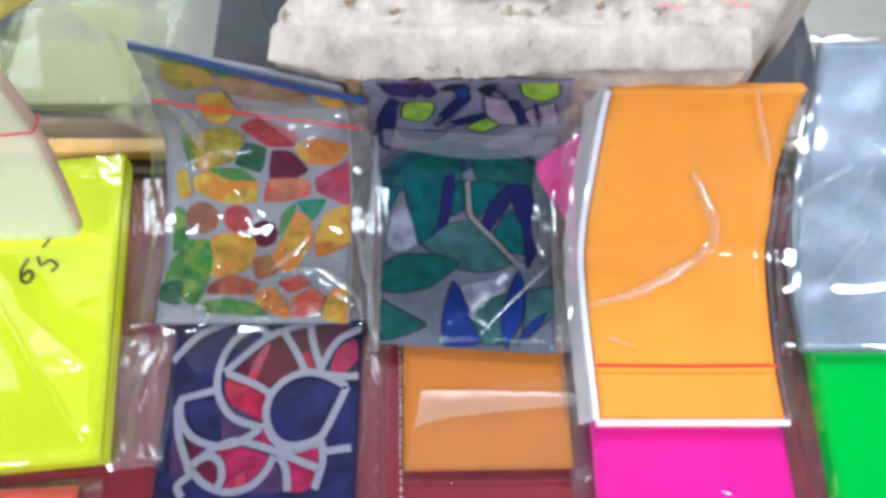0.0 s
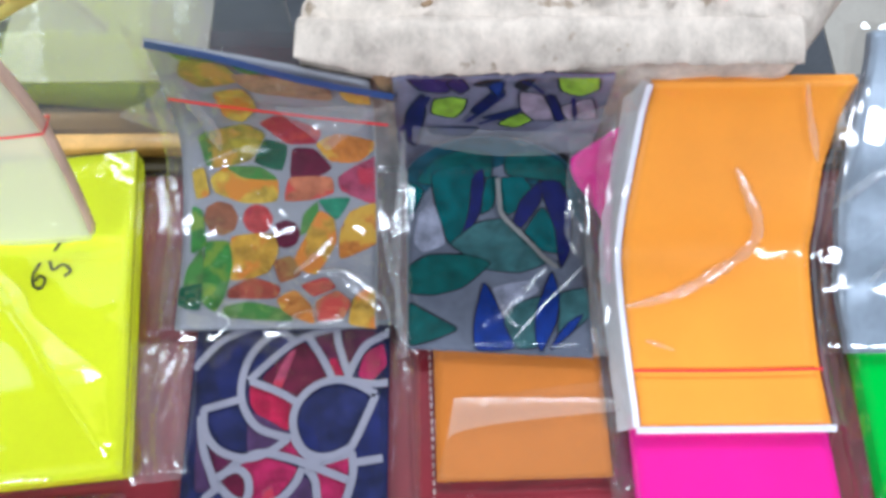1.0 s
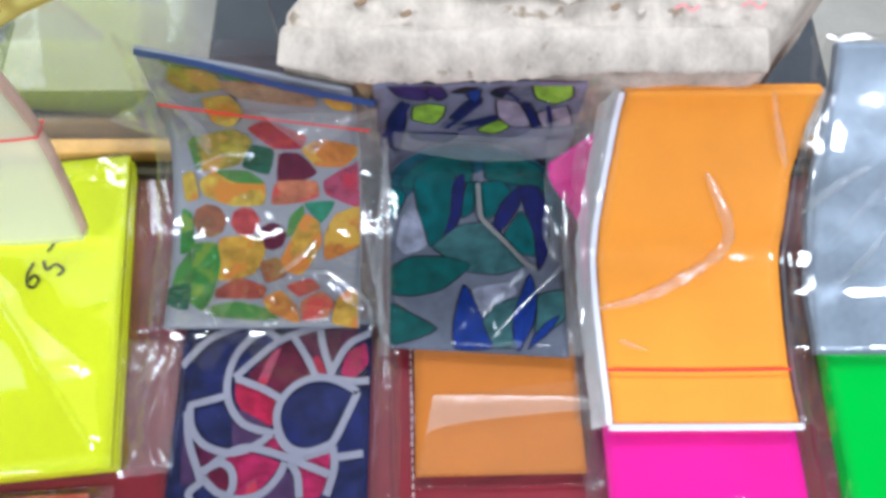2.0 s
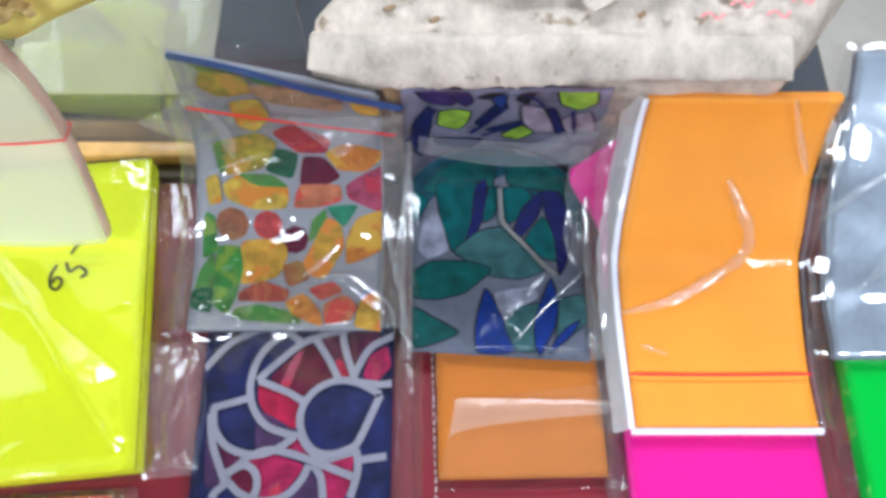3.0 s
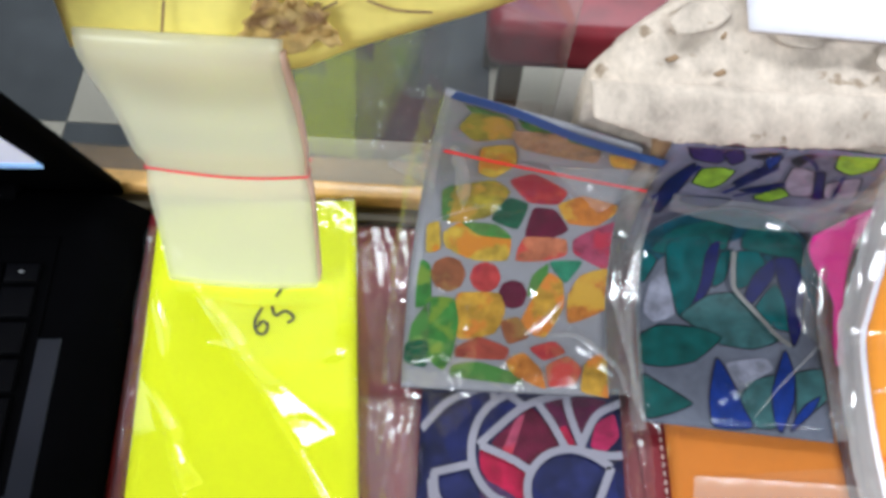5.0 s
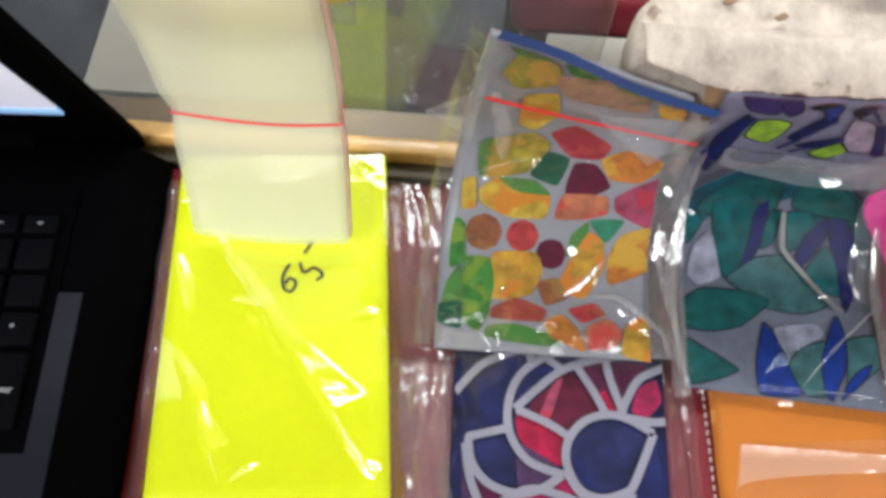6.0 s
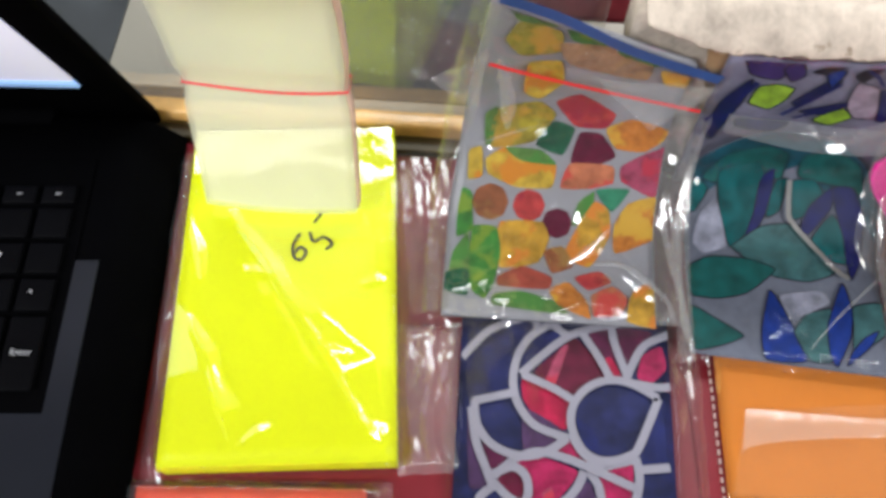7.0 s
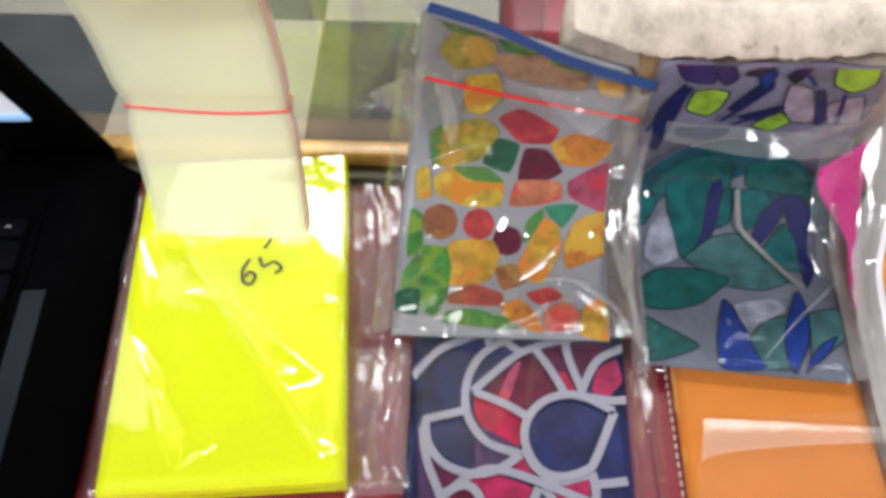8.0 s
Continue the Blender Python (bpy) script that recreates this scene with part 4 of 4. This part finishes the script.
leaf('pine', (-33.4, 26.8), (-23.2, 21.9), (-8.9, 13.2), (-22.0, 7.1), (-33.1, 5.3))
leaf('teal', (-37.9, 90.2), (-30.3, 92.4), (-25.3, 87.7), (-31.1, 76.2), (-37.5, 77.5))
leaf('mist', (-28.2, 75.5), (-20.7, 82.8), (-14.3, 60.2), (-25.7, 55.0), (-30.9, 61.2))
leaf('mist', (10.1, 34.9), (29.4, 38.6), (33.8, 32.8), (19.4, 24.9), (13.9, 23.2))
part("printed_stem", ribbon([(0.0133, 0.0951), (0.0143, 0.0824), (0.0161, 0.0746), (0.0272, 0.063), (0.0367, 0.051), (0.0439, 0.0451)], 0.0024, lambda a, b: LEA.at(a, b, 0.0028)), M_STEM, leafpack, "pale beige printed stem")
bag_skin(leafpack, LEA, -0.0385, 0.0645, -0.003, 0.13, 41, 0.0036, 0.0006, M_CLEAR_THIN, strays=4, facets=streak(-0.034, 0.03, -0.032, 0.0, 5, 0.003), drop=0.005, size=0.04, folds=((0.004, 0.011, 0.045, 0.052, 0.0018, 0.0016), (-0.034, 0.03, -0.031, 0.0, 0.003, 0.002), (-0.035, 0.09, -0.033, 0.03, 0.002, 0.002), (0.0, 0.003, 0.055, 0.001, 0.0016, 0.0015)))


bent_margin(leafpack, LEA, -0.0335, -0.0395, -0.002, 0.1, 0.004, 83, M_WHITENED)
bent_margin(leafpack, LEA, 0.0592, 0.0675, -0.002, 0.1, 0.004, 84, M_WHITENED)


fold_glint(leafpack, LEA, 1.8, 0.005, (19.2, 6.4), (35.0, 24.0), (50.9, 39.4), (67.3, 55.1))
fold_glint(leafpack, LEA, 4.0, 0.005, (-37.4, 95.0), (-39.0, 51.4), (-38.3, 15.6), (-34.4, 4.4))


def fold_over(u, v):
    x = -0.03 + 0.088 * u
    return Vector((x, 0.2335 - 0.003 * v - 0.006 * v * math.sin(math.pi * u), 0.077 - 0.008 * u - 0.009 * v + 0.001 * crease(x, v * 0.03, 5)))


part("folded_mouth", skin(fold_over, 20, 10), M_MILKY, leafpack, "milky folded bag mouth")


def fold_side(u, v):
    return Vector((0.018, 0.2315, 0.068)).lerp(Vector((0.068, 0.2335, 0.104)), u) + Vector((0.006 * v, -0.001, -0.013 * v * (0.4 + 0.6 * u))) + Vector((0, 0.0012 * crease(u * 0.06, v * 0.02, 9), 0))


part("folded_side", skin(fold_side, 24, 10), M_MILKY, leafpack, "milky folded side of the bag")

# ---- film with a butterfly print, upright behind the leaf film ----
back = thing("mosaic_film_packet", "violet and lime mosaic film in a propped clear bag", "packet", "packets of sheets")
BAK = Bend((0.2375, 0.014), (0.241, 0.05), (0.241, 0.085), (0.2405, 0.106))


def back_sheet(u, v, o):
    x = -0.038 + 0.1 * u
    return BAK.at(x, 0.093 * v + 0.003 * noise.noise(Vector((u * 5, 0, 0))) * v, o)


part("printed_film", slab(back_sheet, 14, 20, 0.002), M_PALE_LILAC, back, "lilac printed film")


def tessera(colour, *points):
    lift = 0.0003 + 0.00005 * len(back.children)
    line = closed(points)
    put = lambda a, b, h=lift: BAK.at(min(max(a, -0.0375), 0.0615), min(b, 0.0925), h)
    ob = part("printed_patch", patch(line, put), PRINT[colour], back)
    part("patch_outline", ribbon(line + line[:1], 0.0009, lambda a, b: put(a, b, lift + 0.00003), 1), PRINT["ink"], ob)


tessera('violet', (-32.0, 96.7), (-10.7, 96.4), (-13.1, 81.0), (-26.0, 83.4))
tessera('violet', (-13.6, 88.1), (-8.9, 95.8), (-3.3, 84.9), (-7.3, 80.1))
tessera('lime', (-20.5, 63.7), (-19.6, 75.3), (-12.3, 77.8), (-4.2, 75.5), (-5.5, 66.6), (-10.0, 59.8))
tessera('lime', (39.1, 82.2), (36.3, 93.2), (40.2, 98.1), (53.1, 97.8), (56.4, 83.5), (48.7, 77.5))
tessera('navy', (-2.0, 65.9), (7.9, 82.5), (13.4, 82.0), (3.6, 64.2))
tessera('navy', (3.6, 59.9), (21.2, 68.3), (18.7, 58.2))
tessera('navy', (32.2, 77.9), (36.5, 78.1), (44.6, 56.8), (39.8, 56.6))
tessera('blue', (4.0, 88.7), (12.3, 89.7), (10.7, 77.5))
tessera('ink', (17.1, 87.4), (25.3, 97.6), (26.1, 92.2), (22.3, 83.0))
tessera('ink', (-1.2, 88.5), (14.5, 98.2), (14.4, 95.2), (4.1, 86.9))
tessera('lime', (11.6, 54.7), (21.5, 63.8), (28.5, 58.2), (20.5, 51.1))
tessera('navy', (-33.2, 63.6), (-24.7, 81.3), (-23.5, 65.9), (-28.7, 35.7), (-34.0, 41.6))
tessera('mauve', (21.5, 67.6), (20.1, 82.2), (31.0, 79.0), (38.6, 58.6), (28.5, 58.2))
tessera('navy', (-21.6, 52.2), (2.0, 51.9), (-3.7, 43.6), (-20.2, 46.2))
tessera('mauve', (40.5, 70.2), (54.2, 76.2), (58.7, 59.4), (45.4, 57.7))
for run, wide in ((((-36, 50), (-28, 64), (-22, 80)), 3.0), (((-4, 58), (5, 70), (13, 82)), 2.4), (((2, 56), (12, 62), (22, 69)), 2.0), (((20, 92), (26, 88), (31, 82)), 1.6), (((45, 78), (47, 68), (49, 57)), 2.0)):
    part("printed_line", ribbon([(x / 1000, y / 1000) for x, y in run], wide / 1000, lambda a, b: BAK.at(min(max(a, -0.0375), 0.0615), min(b, 0.0925), 0.0018)), PRINT["navy"], back)
bag_skin(back, BAK, -0.042, 0.068, 0.0, 0.098, 52, 0.0022, 0.001, M_CLEAR_THIN, drop=0.003, size=0.03)

# ---- pink corner between the leaf film and the tall orange packet ----
PNK = Bend((0.15, 0.006), (0.195, 0.012), (0.228, 0.035), (0.2385, 0.07))
sliver = thing("pink_sheet_packet", "pink sheet in a clear bag tucked behind other packets", "packet", "packets of sheets")


def pink_sheet(u, v, o):
    q = 0.03 + (0.092 - 0.024 * u) * v
    k = min(1.0, max(0.0, (q - 0.058) / 0.036))
    return PNK.at(0.0735 - u * (0.004 + 0.019 * k * k * (3 - 2 * k)), q, o)


part("sheet", slab(pink_sheet, 10, 40, 0.002), M_PINK, sliver)
bag_skin(sliver, PNK, 0.049, 0.079, -0.005, 0.128, 57, 0.002, 0.0018, M_MILKY, drop=0.003, size=0.02)

# ---- tall orange packet ----
ORA = Bend((0.102, 0.0165), (0.13, 0.0178), (0.165, 0.0255), (0.187, 0.033), (0.199, 0.045), (0.2345, 0.077), (0.2445, 0.0955))
orange = thing("tall_orange_packet", "bright orange sheets in a clear bag curving up against the block", "packet", "packets of sheets")


def orange_x(u, v):
    left = 0.0758 + 0.002 * math.cos(math.tau * v) + 0.0042 * max(0, v - 0.6) / 0.4
    right = 0.17 - 0.0016 * math.sin(math.pi * min(1, v * 1.15)) + 0.007 * max(0, v - 0.75) / 0.25
    return left + (right - left) * u


for i in range(4):
    part("sheet", slab(lambda u, v, o, i=i: ORA.at(orange_x(u, v) + 0.0002 * ((i * 5) % 3 - 1), ORA.length * v, o - i * 0.0016), 14, 44, 0.0015), M_ORANGE, orange)


def orange_bag(x0, x1, s0, s1, name, material, seed, lift):
    def fn(u, v):
        s = s0 + (s1 - s0) * v
        vv = min(1, max(0, s / ORA.length))
        a, b = orange_x(0, vv) - x0, orange_x(1, vv) + x1
        x = a + (b - a) * u
        e = min(u, 1 - u) * (b - a)
        fall = max(0.0, 1 - e / 0.008) ** 1.4 * 0.006
        return ORA.at(x, s, max(0.0009, lift + crease(x, s, seed, 0.07) * 0.0012 + ridges(x, s, ((0.1, 0.066, 0.135, 0.09, 0.0022, 0.003), (0.135, 0.09, 0.14, 0.125, 0.002, 0.003), (0.085, 0.05, 0.095, 0.035, 0.0014, 0.002), (0.165, 0.18, 0.172, 0.172, 0.002, 0.0025)))) - fall)
    part(name, skin(fn, 80, 120), material, orange, "clear plastic bag")




def orange_side(u, v):
    # the white doubled film that falls from the edge of the stack
    x = orange_x(0, v) - 0.0004 - 0.0085 * u + 0.0009 * noise.noise(Vector((v * 26, u, 5)))
    return ORA.at(x, ORA.length * v, 0.0006 - 0.011 * u ** 1.4 + 0.0011 * noise.noise(Vector((v * 18, u * 5, 3))))


part("bag_side", skin(orange_side, 14, 90), M_FOLD, orange, "white doubled plastic film down the side")
bent_margin(orange, ORA, 0.0668, 0.0605, 0.0, ORA.length, 0.001, 88)
bent_margin(orange, ORA, 0.171, 0.179, 0.0, ORA.length * 0.9, 0.002, 86)
orange_bag(0.009, 0.003, -0.003, ORA.length + 0.004, "clear_bag", M_CLEAR_THIN, 61, 0.002)
for nm, x0, x1 in (("side_seam", -0.0034, -0.0006), ("side_seam", 1.0006, 1.003)):
    part(nm, skin(lambda u, v: ORA.at((orange_x(0, v) + x0 + u * 0.003) if x0 < 0.5 else orange_x(1, v) + 0.0006 + 0.0022 * u, ORA.length * v, 0.0012 + 0.0008 * noise.noise(Vector((v * 30, u, 2)))), 3, 60), M_MILKY if x0 > 0.5 else M_WHITE, orange, "white folded plastic seam")
part("hem", skin(lambda u, v: ORA.at(orange_x(u, 0) - 0.002 + 0.004 * u, -0.0026 + 0.003 * v, 0.0012 - 0.002 * (1 - v)), 30, 3), M_WHITE, orange, "white folded plastic hem")
fold_glint(orange, ORA, 8.0, 0.0028, (74.4, 59.0), (94.6, 63.7), (115.2, 73.0), (135.7, 87.5), (139.8, 101.5), (130.8, 122.0), (125.9, 130.6))
fold_glint(orange, ORA, 4.5, 0.0028, (152.0, 174.3), (158.3, 155.7), (165.2, 133.0))
fold_glint(orange, ORA, 2.5, 0.0028, (83.5, 42.5), (97.5, 37.3))
part("red_line", ribbon([(0.0, 0.0275), (0.5, 0.027), (1.0, 0.0275)], 0.0013, lambda a, b: ORA.at(orange_x(a, 0.15), b, 0.0028)), M_ZIP_RED, orange, "thin red zip line")

# ---- silver packet ----
SIL = Bend((0.139, 0.0145), (0.17, 0.022), (0.2, 0.045), (0.225, 0.066), (0.252, 0.084), (0.274, 0.094))
silver = thing("silver_packet", "silver grey film sheets in a crinkled clear bag", "packet", "packets of sheets")


def silver_x(u, v):
    left = 0.1865 - 0.006 * math.sin(math.pi * v) ** 2 + 0.012 * max(0, v - 0.75)
    return left + (0.292 - left) * u


for i in range(3):
    part("sheet", slab(lambda u, v, o, i=i: SIL.at(silver_x(u, v), SIL.length * v, o - i * 0.002 + 0.0016 * crease(u * 0.1, v * 0.15, 71, 0.05) * min(1, 8 * v)), 24, 40, 0.0018), M_SILVER, silver)
bent_margin(silver, SIL, 0.187, 0.1755, 0.0, SIL.length * 0.85, 0.004, 87)
bag_skin(silver, SIL, 0.1775, 0.3, -0.001, SIL.length + 0.004, 73, 0.0034, 0.0007, M_CLEAR_SOFT, strays=3, drop=0.005, size=0.035, folds=((0.19, 0.06, 0.225, 0.11, 0.003, 0.004), (0.2, 0.04, 0.24, 0.075, 0.003, 0.004), (0.2, 0.1, 0.25, 0.13, 0.003, 0.004)))

fold_glint(silver, SIL, 6.0, 0.0048, (174.7, 74.7), (191.3, 89.0), (206.8, 98.7))
fold_glint(silver, SIL, 6.0, 0.0048, (197.4, 35.8), (210.5, 50.7), (219.0, 65.5))

# ---- bundle of frosted bags with a rubber band, standing on the yellow packet ----
BUN = Bend((0.2005, 0.024), (0.2125, 0.052), (0.2235, 0.0865), (0.2265, 0.125), (0.2235, 0.154), (0.2235, 0.166), (0.2285, 0.172))
bundle = thing("bag_bundle", "bundle of frosted cream plastic bags tied with a red rubber band", "bundle")


def bundle_at(u, v, o):
    s = BUN.length * v
    pinch = 0.0018 * math.exp(-((s - 0.068) / 0.008) ** 2)
    x = -0.2715 + 0.074 * u - 0.004 * v + pinch * (0.5 - u) * 2
    bow = 0.0035 * math.sin(math.pi * u) - pinch * 1.5
    return BUN.at(x, s, o + bow)


for i in range(2):
    part("frosted_bag", slab(lambda u, v, o, i=i: bundle_at(u + 0.006 * (i - 0.5), v, o - i * 0.0043), 18, 40, 0.0041), M_CREAM, bundle)
part("stack_edge", slab(lambda u, v, o: bundle_at(1.004 + 0.012 * u, 0.02 + 0.95 * v, o - 0.0006), 2, 40, 0.0075), M_CREAM_EDGE, bundle, "pinkish brown edge of the bag stack")
bm = bmesh.new()
loop = [(u, 0.0012) for u in np.linspace(-0.012, 1.03, 24)] + [(1.035, -0.004), (1.03, -0.0098)] + [(u, -0.0102) for u in np.linspace(1.0, 0.0, 10)] + [(-0.016, -0.004)]
ring = []
for u, o in loop:
    c = bundle_at(u, 0.068 / BUN.length + 0.004 * math.sin(u * 5), o)
    ring.append([bm.verts.new(c + Vector((0, 0.0006 * math.cos(k * math.tau / 6), 0.0007 * math.sin(k * math.tau / 6)))) for k in range(6)])
for a, b in zip(ring, ring[1:] + ring[:1]):
    for k in range(6):
        bm.faces.new((a[k], a[(k + 1) % 6], b[(k + 1) % 6], b[k]))
part("rubber_band", bm, M_RUBBER, bundle, "thin red rubber band")

# ---- rough white block behind the packets ----


def block_at(x, y, z):
    d = Vector((noise.noise(Vector((x * 40, y * 40, z * 40))), noise.noise(Vector((x * 40 + 9, y * 40, z * 40))), noise.noise(Vector((x * 40, y * 40 + 9, z * 40))))) * 0.0022
    d += Vector((noise.noise(Vector((x * 140, y * 140, z * 140))), noise.noise(Vector((x * 140 + 9, y * 140, z * 140))), noise.noise(Vector((x * 140, y * 140 + 9, z * 140))))) * 0.0008
    return Vector((x, y, z)) + d


bm = bmesh.new()
bmesh.ops.create_grid(bm, x_segments=2, y_segments=2, size=0.5)
bm.clear()
made = box(bm, 0, 1, 0, 1, 0, 1)
bmesh.ops.subdivide_edges(bm, edges=bm.edges[:], cuts=47, use_grid_fill=True)
for v in bm.verts:
    u, w, h = v.co
    y = 0.2485 + 0.105 * w
    left, right = -0.079 + 1.0 * max(0, y - 0.268), 0.144 + 0.75 * (y - 0.2485)
    x = left + (right - left) * u
    worn = 0.004 * noise.noise(Vector((x * 25, y * 25, 5))) + 0.0022 * abs(noise.noise(Vector((x * 70, y * 110, 8)))) - 0.0012 * (noise.noise(Vector((x * 45, y * 60, 3))) > 0.22)
    z = 0.0125 + (0.112 + worn + 0.02 * w) * h
    rnd = 0.006 * (max(0, h - 0.92) / 0.08) ** 2
    y += rnd * (1 if w < 0.5 else -1) * (abs(w - 0.5) * 2) ** 8
    x += rnd * (1 if u < 0.5 else -1) * (abs(u - 0.5) * 2) ** 8
    v.co = block_at(x, y, z)
block = part("white_block", bm, M_BLOCK)
tagged(block, "rough off-white block with brown flecks and faint red marks", "block")
for i, (x, y) in enumerate(((0.098, 0.262), (0.112, 0.268), (0.128, 0.263), (0.14, 0.27))):
    part("red_mark", ribbon([(x, y), (x + 0.004, y + 0.002), (x + 0.008, y - 0.001), (x + 0.011, y + 0.002)], 0.0013, lambda a, b: Vector((a, b, 0.1305 + 0.19 * (b - 0.2485)))), M_MARK, block, "faint red pen mark")
rnd = random.Random(14)
for i in range(12):
    x, y = rnd.uniform(-0.06, 0.15), rnd.uniform(0.258, 0.31)
    if x < -0.079 + 1.15 * max(0, y - 0.268) + 0.012:
        continue
    a, b = rnd.uniform(0.001, 0.0034), rnd.uniform(0.0008, 0.002)
    top = 0.1255 + 0.19 * (y - 0.2485)
    part("torn_flake", slab(lambda u, v, o: Vector((x + a * (2 * u - 1) * (1 - 0.6 * abs(2 * v - 1)), y + b * (2 * v - 1) + 0.001 * u, top + 0.0006 + 0.0008 * u * v + o)), 5, 5, 0.0006), M_BROWN if i % 3 else M_BLOCK, block, "torn brown surface flake")


def lip_edge(x):
    return 0.1145 + 0.013 * max(0.0, (-0.045 - x) / 0.03) ** 1.2 + 0.006 * min(1.0, max(0.0, (x - 0.012) / 0.05)) + 0.0022 * noise.noise(Vector((x * 120, 3, 1))) + 0.0014 * noise.noise(Vector((x * 420, 8, 1)))


def lip(u, v, o):
    # torn wrapping paper that curls forward over the front edge
    x = -0.078 + 0.218 * u
    low = lip_edge(x)
    y = 0.262 - 0.0255 * v + 0.0012 * noise.noise(Vector((x * 60, v, 4)))
    return Vector((x, y, 0.1228 + 0.0062 * math.sin(min(1.0, v * 2.4) * 1.57) + (low - 0.129) * v ** 2.4 + 0.0006 * noise.noise(Vector((x * 90, v * 3, 6))) + o))


part("torn_wrapping", slab(lip, 170, 14, 0.0007), M_BLOCK, block, "ragged torn edge of white wrapping paper")
part("brown_scrap", slab(lambda u, v, o: Vector((-0.05 + 0.015 * u * (1 - 0.35 * v) + 0.008 * v, 0.2455 - 0.003 * math.sin(2.5 * v) + 0.001 * noise.noise(Vector((u * 4, v * 5, 2))) - o, 0.119 - 0.036 * v + 0.002 * noise.noise(Vector((u * 7, 1, 5))))), 10, 16, 0.0006), M_BROWN, block, "brown torn paper scrap")
for sx, sy, sa, sw in ((-0.03, 0.289, 0.5, 0.016), (0.012, 0.283, -0.3, 0.013), (0.055, 0.276, 0.9, 0.013), (0.11, 0.28, -0.7, 0.013)):
    def peel(u, v, o, sx=sx, sy=sy, sa=sa, sw=sw):
        a, b = sw * (u - 0.5) * 1.8, sw * (v - 0.5) * (0.5 + 0.5 * math.sin(3.1 * u)) + 0.0012 * noise.noise(Vector((u * 6, v * 6, sx * 90)))
        return Vector((sx + a * math.cos(sa) - b * math.sin(sa), sy + a * math.sin(sa) + b * math.cos(sa), 0.1275 + 0.19 * (sy - 0.2485) + 0.0009 * v * v + 0.0003 * u + o))
    part("peeling_paper", slab(peel, 12, 8, 0.0005), M_BLOCK, block, "curled flake of torn white paper")
lil = part("paper_sheet", slab(lambda u, v, o: Vector((-0.01 + 0.1 * u, 0.281 + 0.06 * v - 0.004 * u, 0.1385 + 0.01 * v + o)), 6, 6, 0.002), M_WHITE)
tagged(lil, "pale lilac paper sheet lying on the white block", "paper")

# ---- yellow paper bag hanging behind the bundle ----


def carrier(u, v, o):
    x = -0.285 + 0.2 * u
    low = 0.146 + 0.54 * max(0.0, x + 0.197) + 0.02 * max(0, 0.3 - u)
    z = low + 0.3 * v
    return Vector((x, 0.2375 + 0.03 * v + 0.004 * noise.noise(Vector((x * 22, z * 22, 1))) - o, z))


hang = thing("yellow_paper_bag", "yellow paper carrier bag with brown creases hanging down", "bag")
part("paper", slab(carrier, 40, 40, 0.0012), M_KRAFT, hang)
part("crumpled_fold", slab(lambda u, v, o: carrier(0.33 + (0.2 - 0.09 * v) * u + 0.05 * v + 0.02 * noise.noise(Vector((v * 5, 1, 1))), 0.055 + 0.075 * v - 0.02 * u + 0.02 * noise.noise(Vector((u * 5, 2, 1))), 0.003 + 0.005 * abs(crease(u * 0.06, v * 0.05, 8))) + Vector((0, -o * 0.2, 0)), 28, 20, 0.002), M_CRUMPLE, hang, "brown crumpled fold")

for run in ([(-0.2464, 0.1649), (-0.2421, 0.1800)], [(-0.2067, 0.1641), (-0.1946, 0.1742), (-0.1800, 0.1840)], [(-0.1695, 0.1854), (-0.1596, 0.1819), (-0.1466, 0.1819)]):
    part("crease_line", ribbon(run, 0.0011, lambda a, b: Vector((a, 0.2328 + 0.1 * (b - 0.146), b))), M_BROWN, hang, "dark brown paper crease")

# ---- glass pane standing on the table edge ----
pane = thing("glass_pane", "upright clear glass pane along the wooden table edge", "glass")
part("glass", box(bmesh.new(), -0.75, -0.086, EDGE + 0.001, EDGE + 0.005, -0.03, 0.235, 0.0006), M_PANE, pane)
part("clip", box(bmesh.new(), -0.7, -0.66, EDGE + 0.0055, EDGE + 0.009, -0.035, 0.0, 0.001), M_BLACK, pane)

# ---- maroon stool beyond the table ----
stool = thing("maroon_stool", "maroon upholstered stool on the tiled floor", "stool")
part("cushion", box(bmesh.new(), -0.088, 0.33, 0.69, 1.06, -0.37, -0.3, 0.02), M_MAROON, stool)
for lx in (-0.05, 0.29):
    for ly in (0.74, 1.02):
        part("leg", box(bmesh.new(), lx - 0.015, lx + 0.015, ly - 0.015, ly + 0.015, FLOOR, -0.37, 0.003), M_WOOD_DARK, stool)

# ---- floor tiles ----
for r in range(-10, 6):
    for c in range(-7, 9):
        x, y = COL0 + c * TILE, ROW0 + r * TILE
        t = new("tile", tile_mesh[(r + c) % 2 == 0])
        t.matrix_world = pose(x, y, FLOOR)
        t.parent = floor
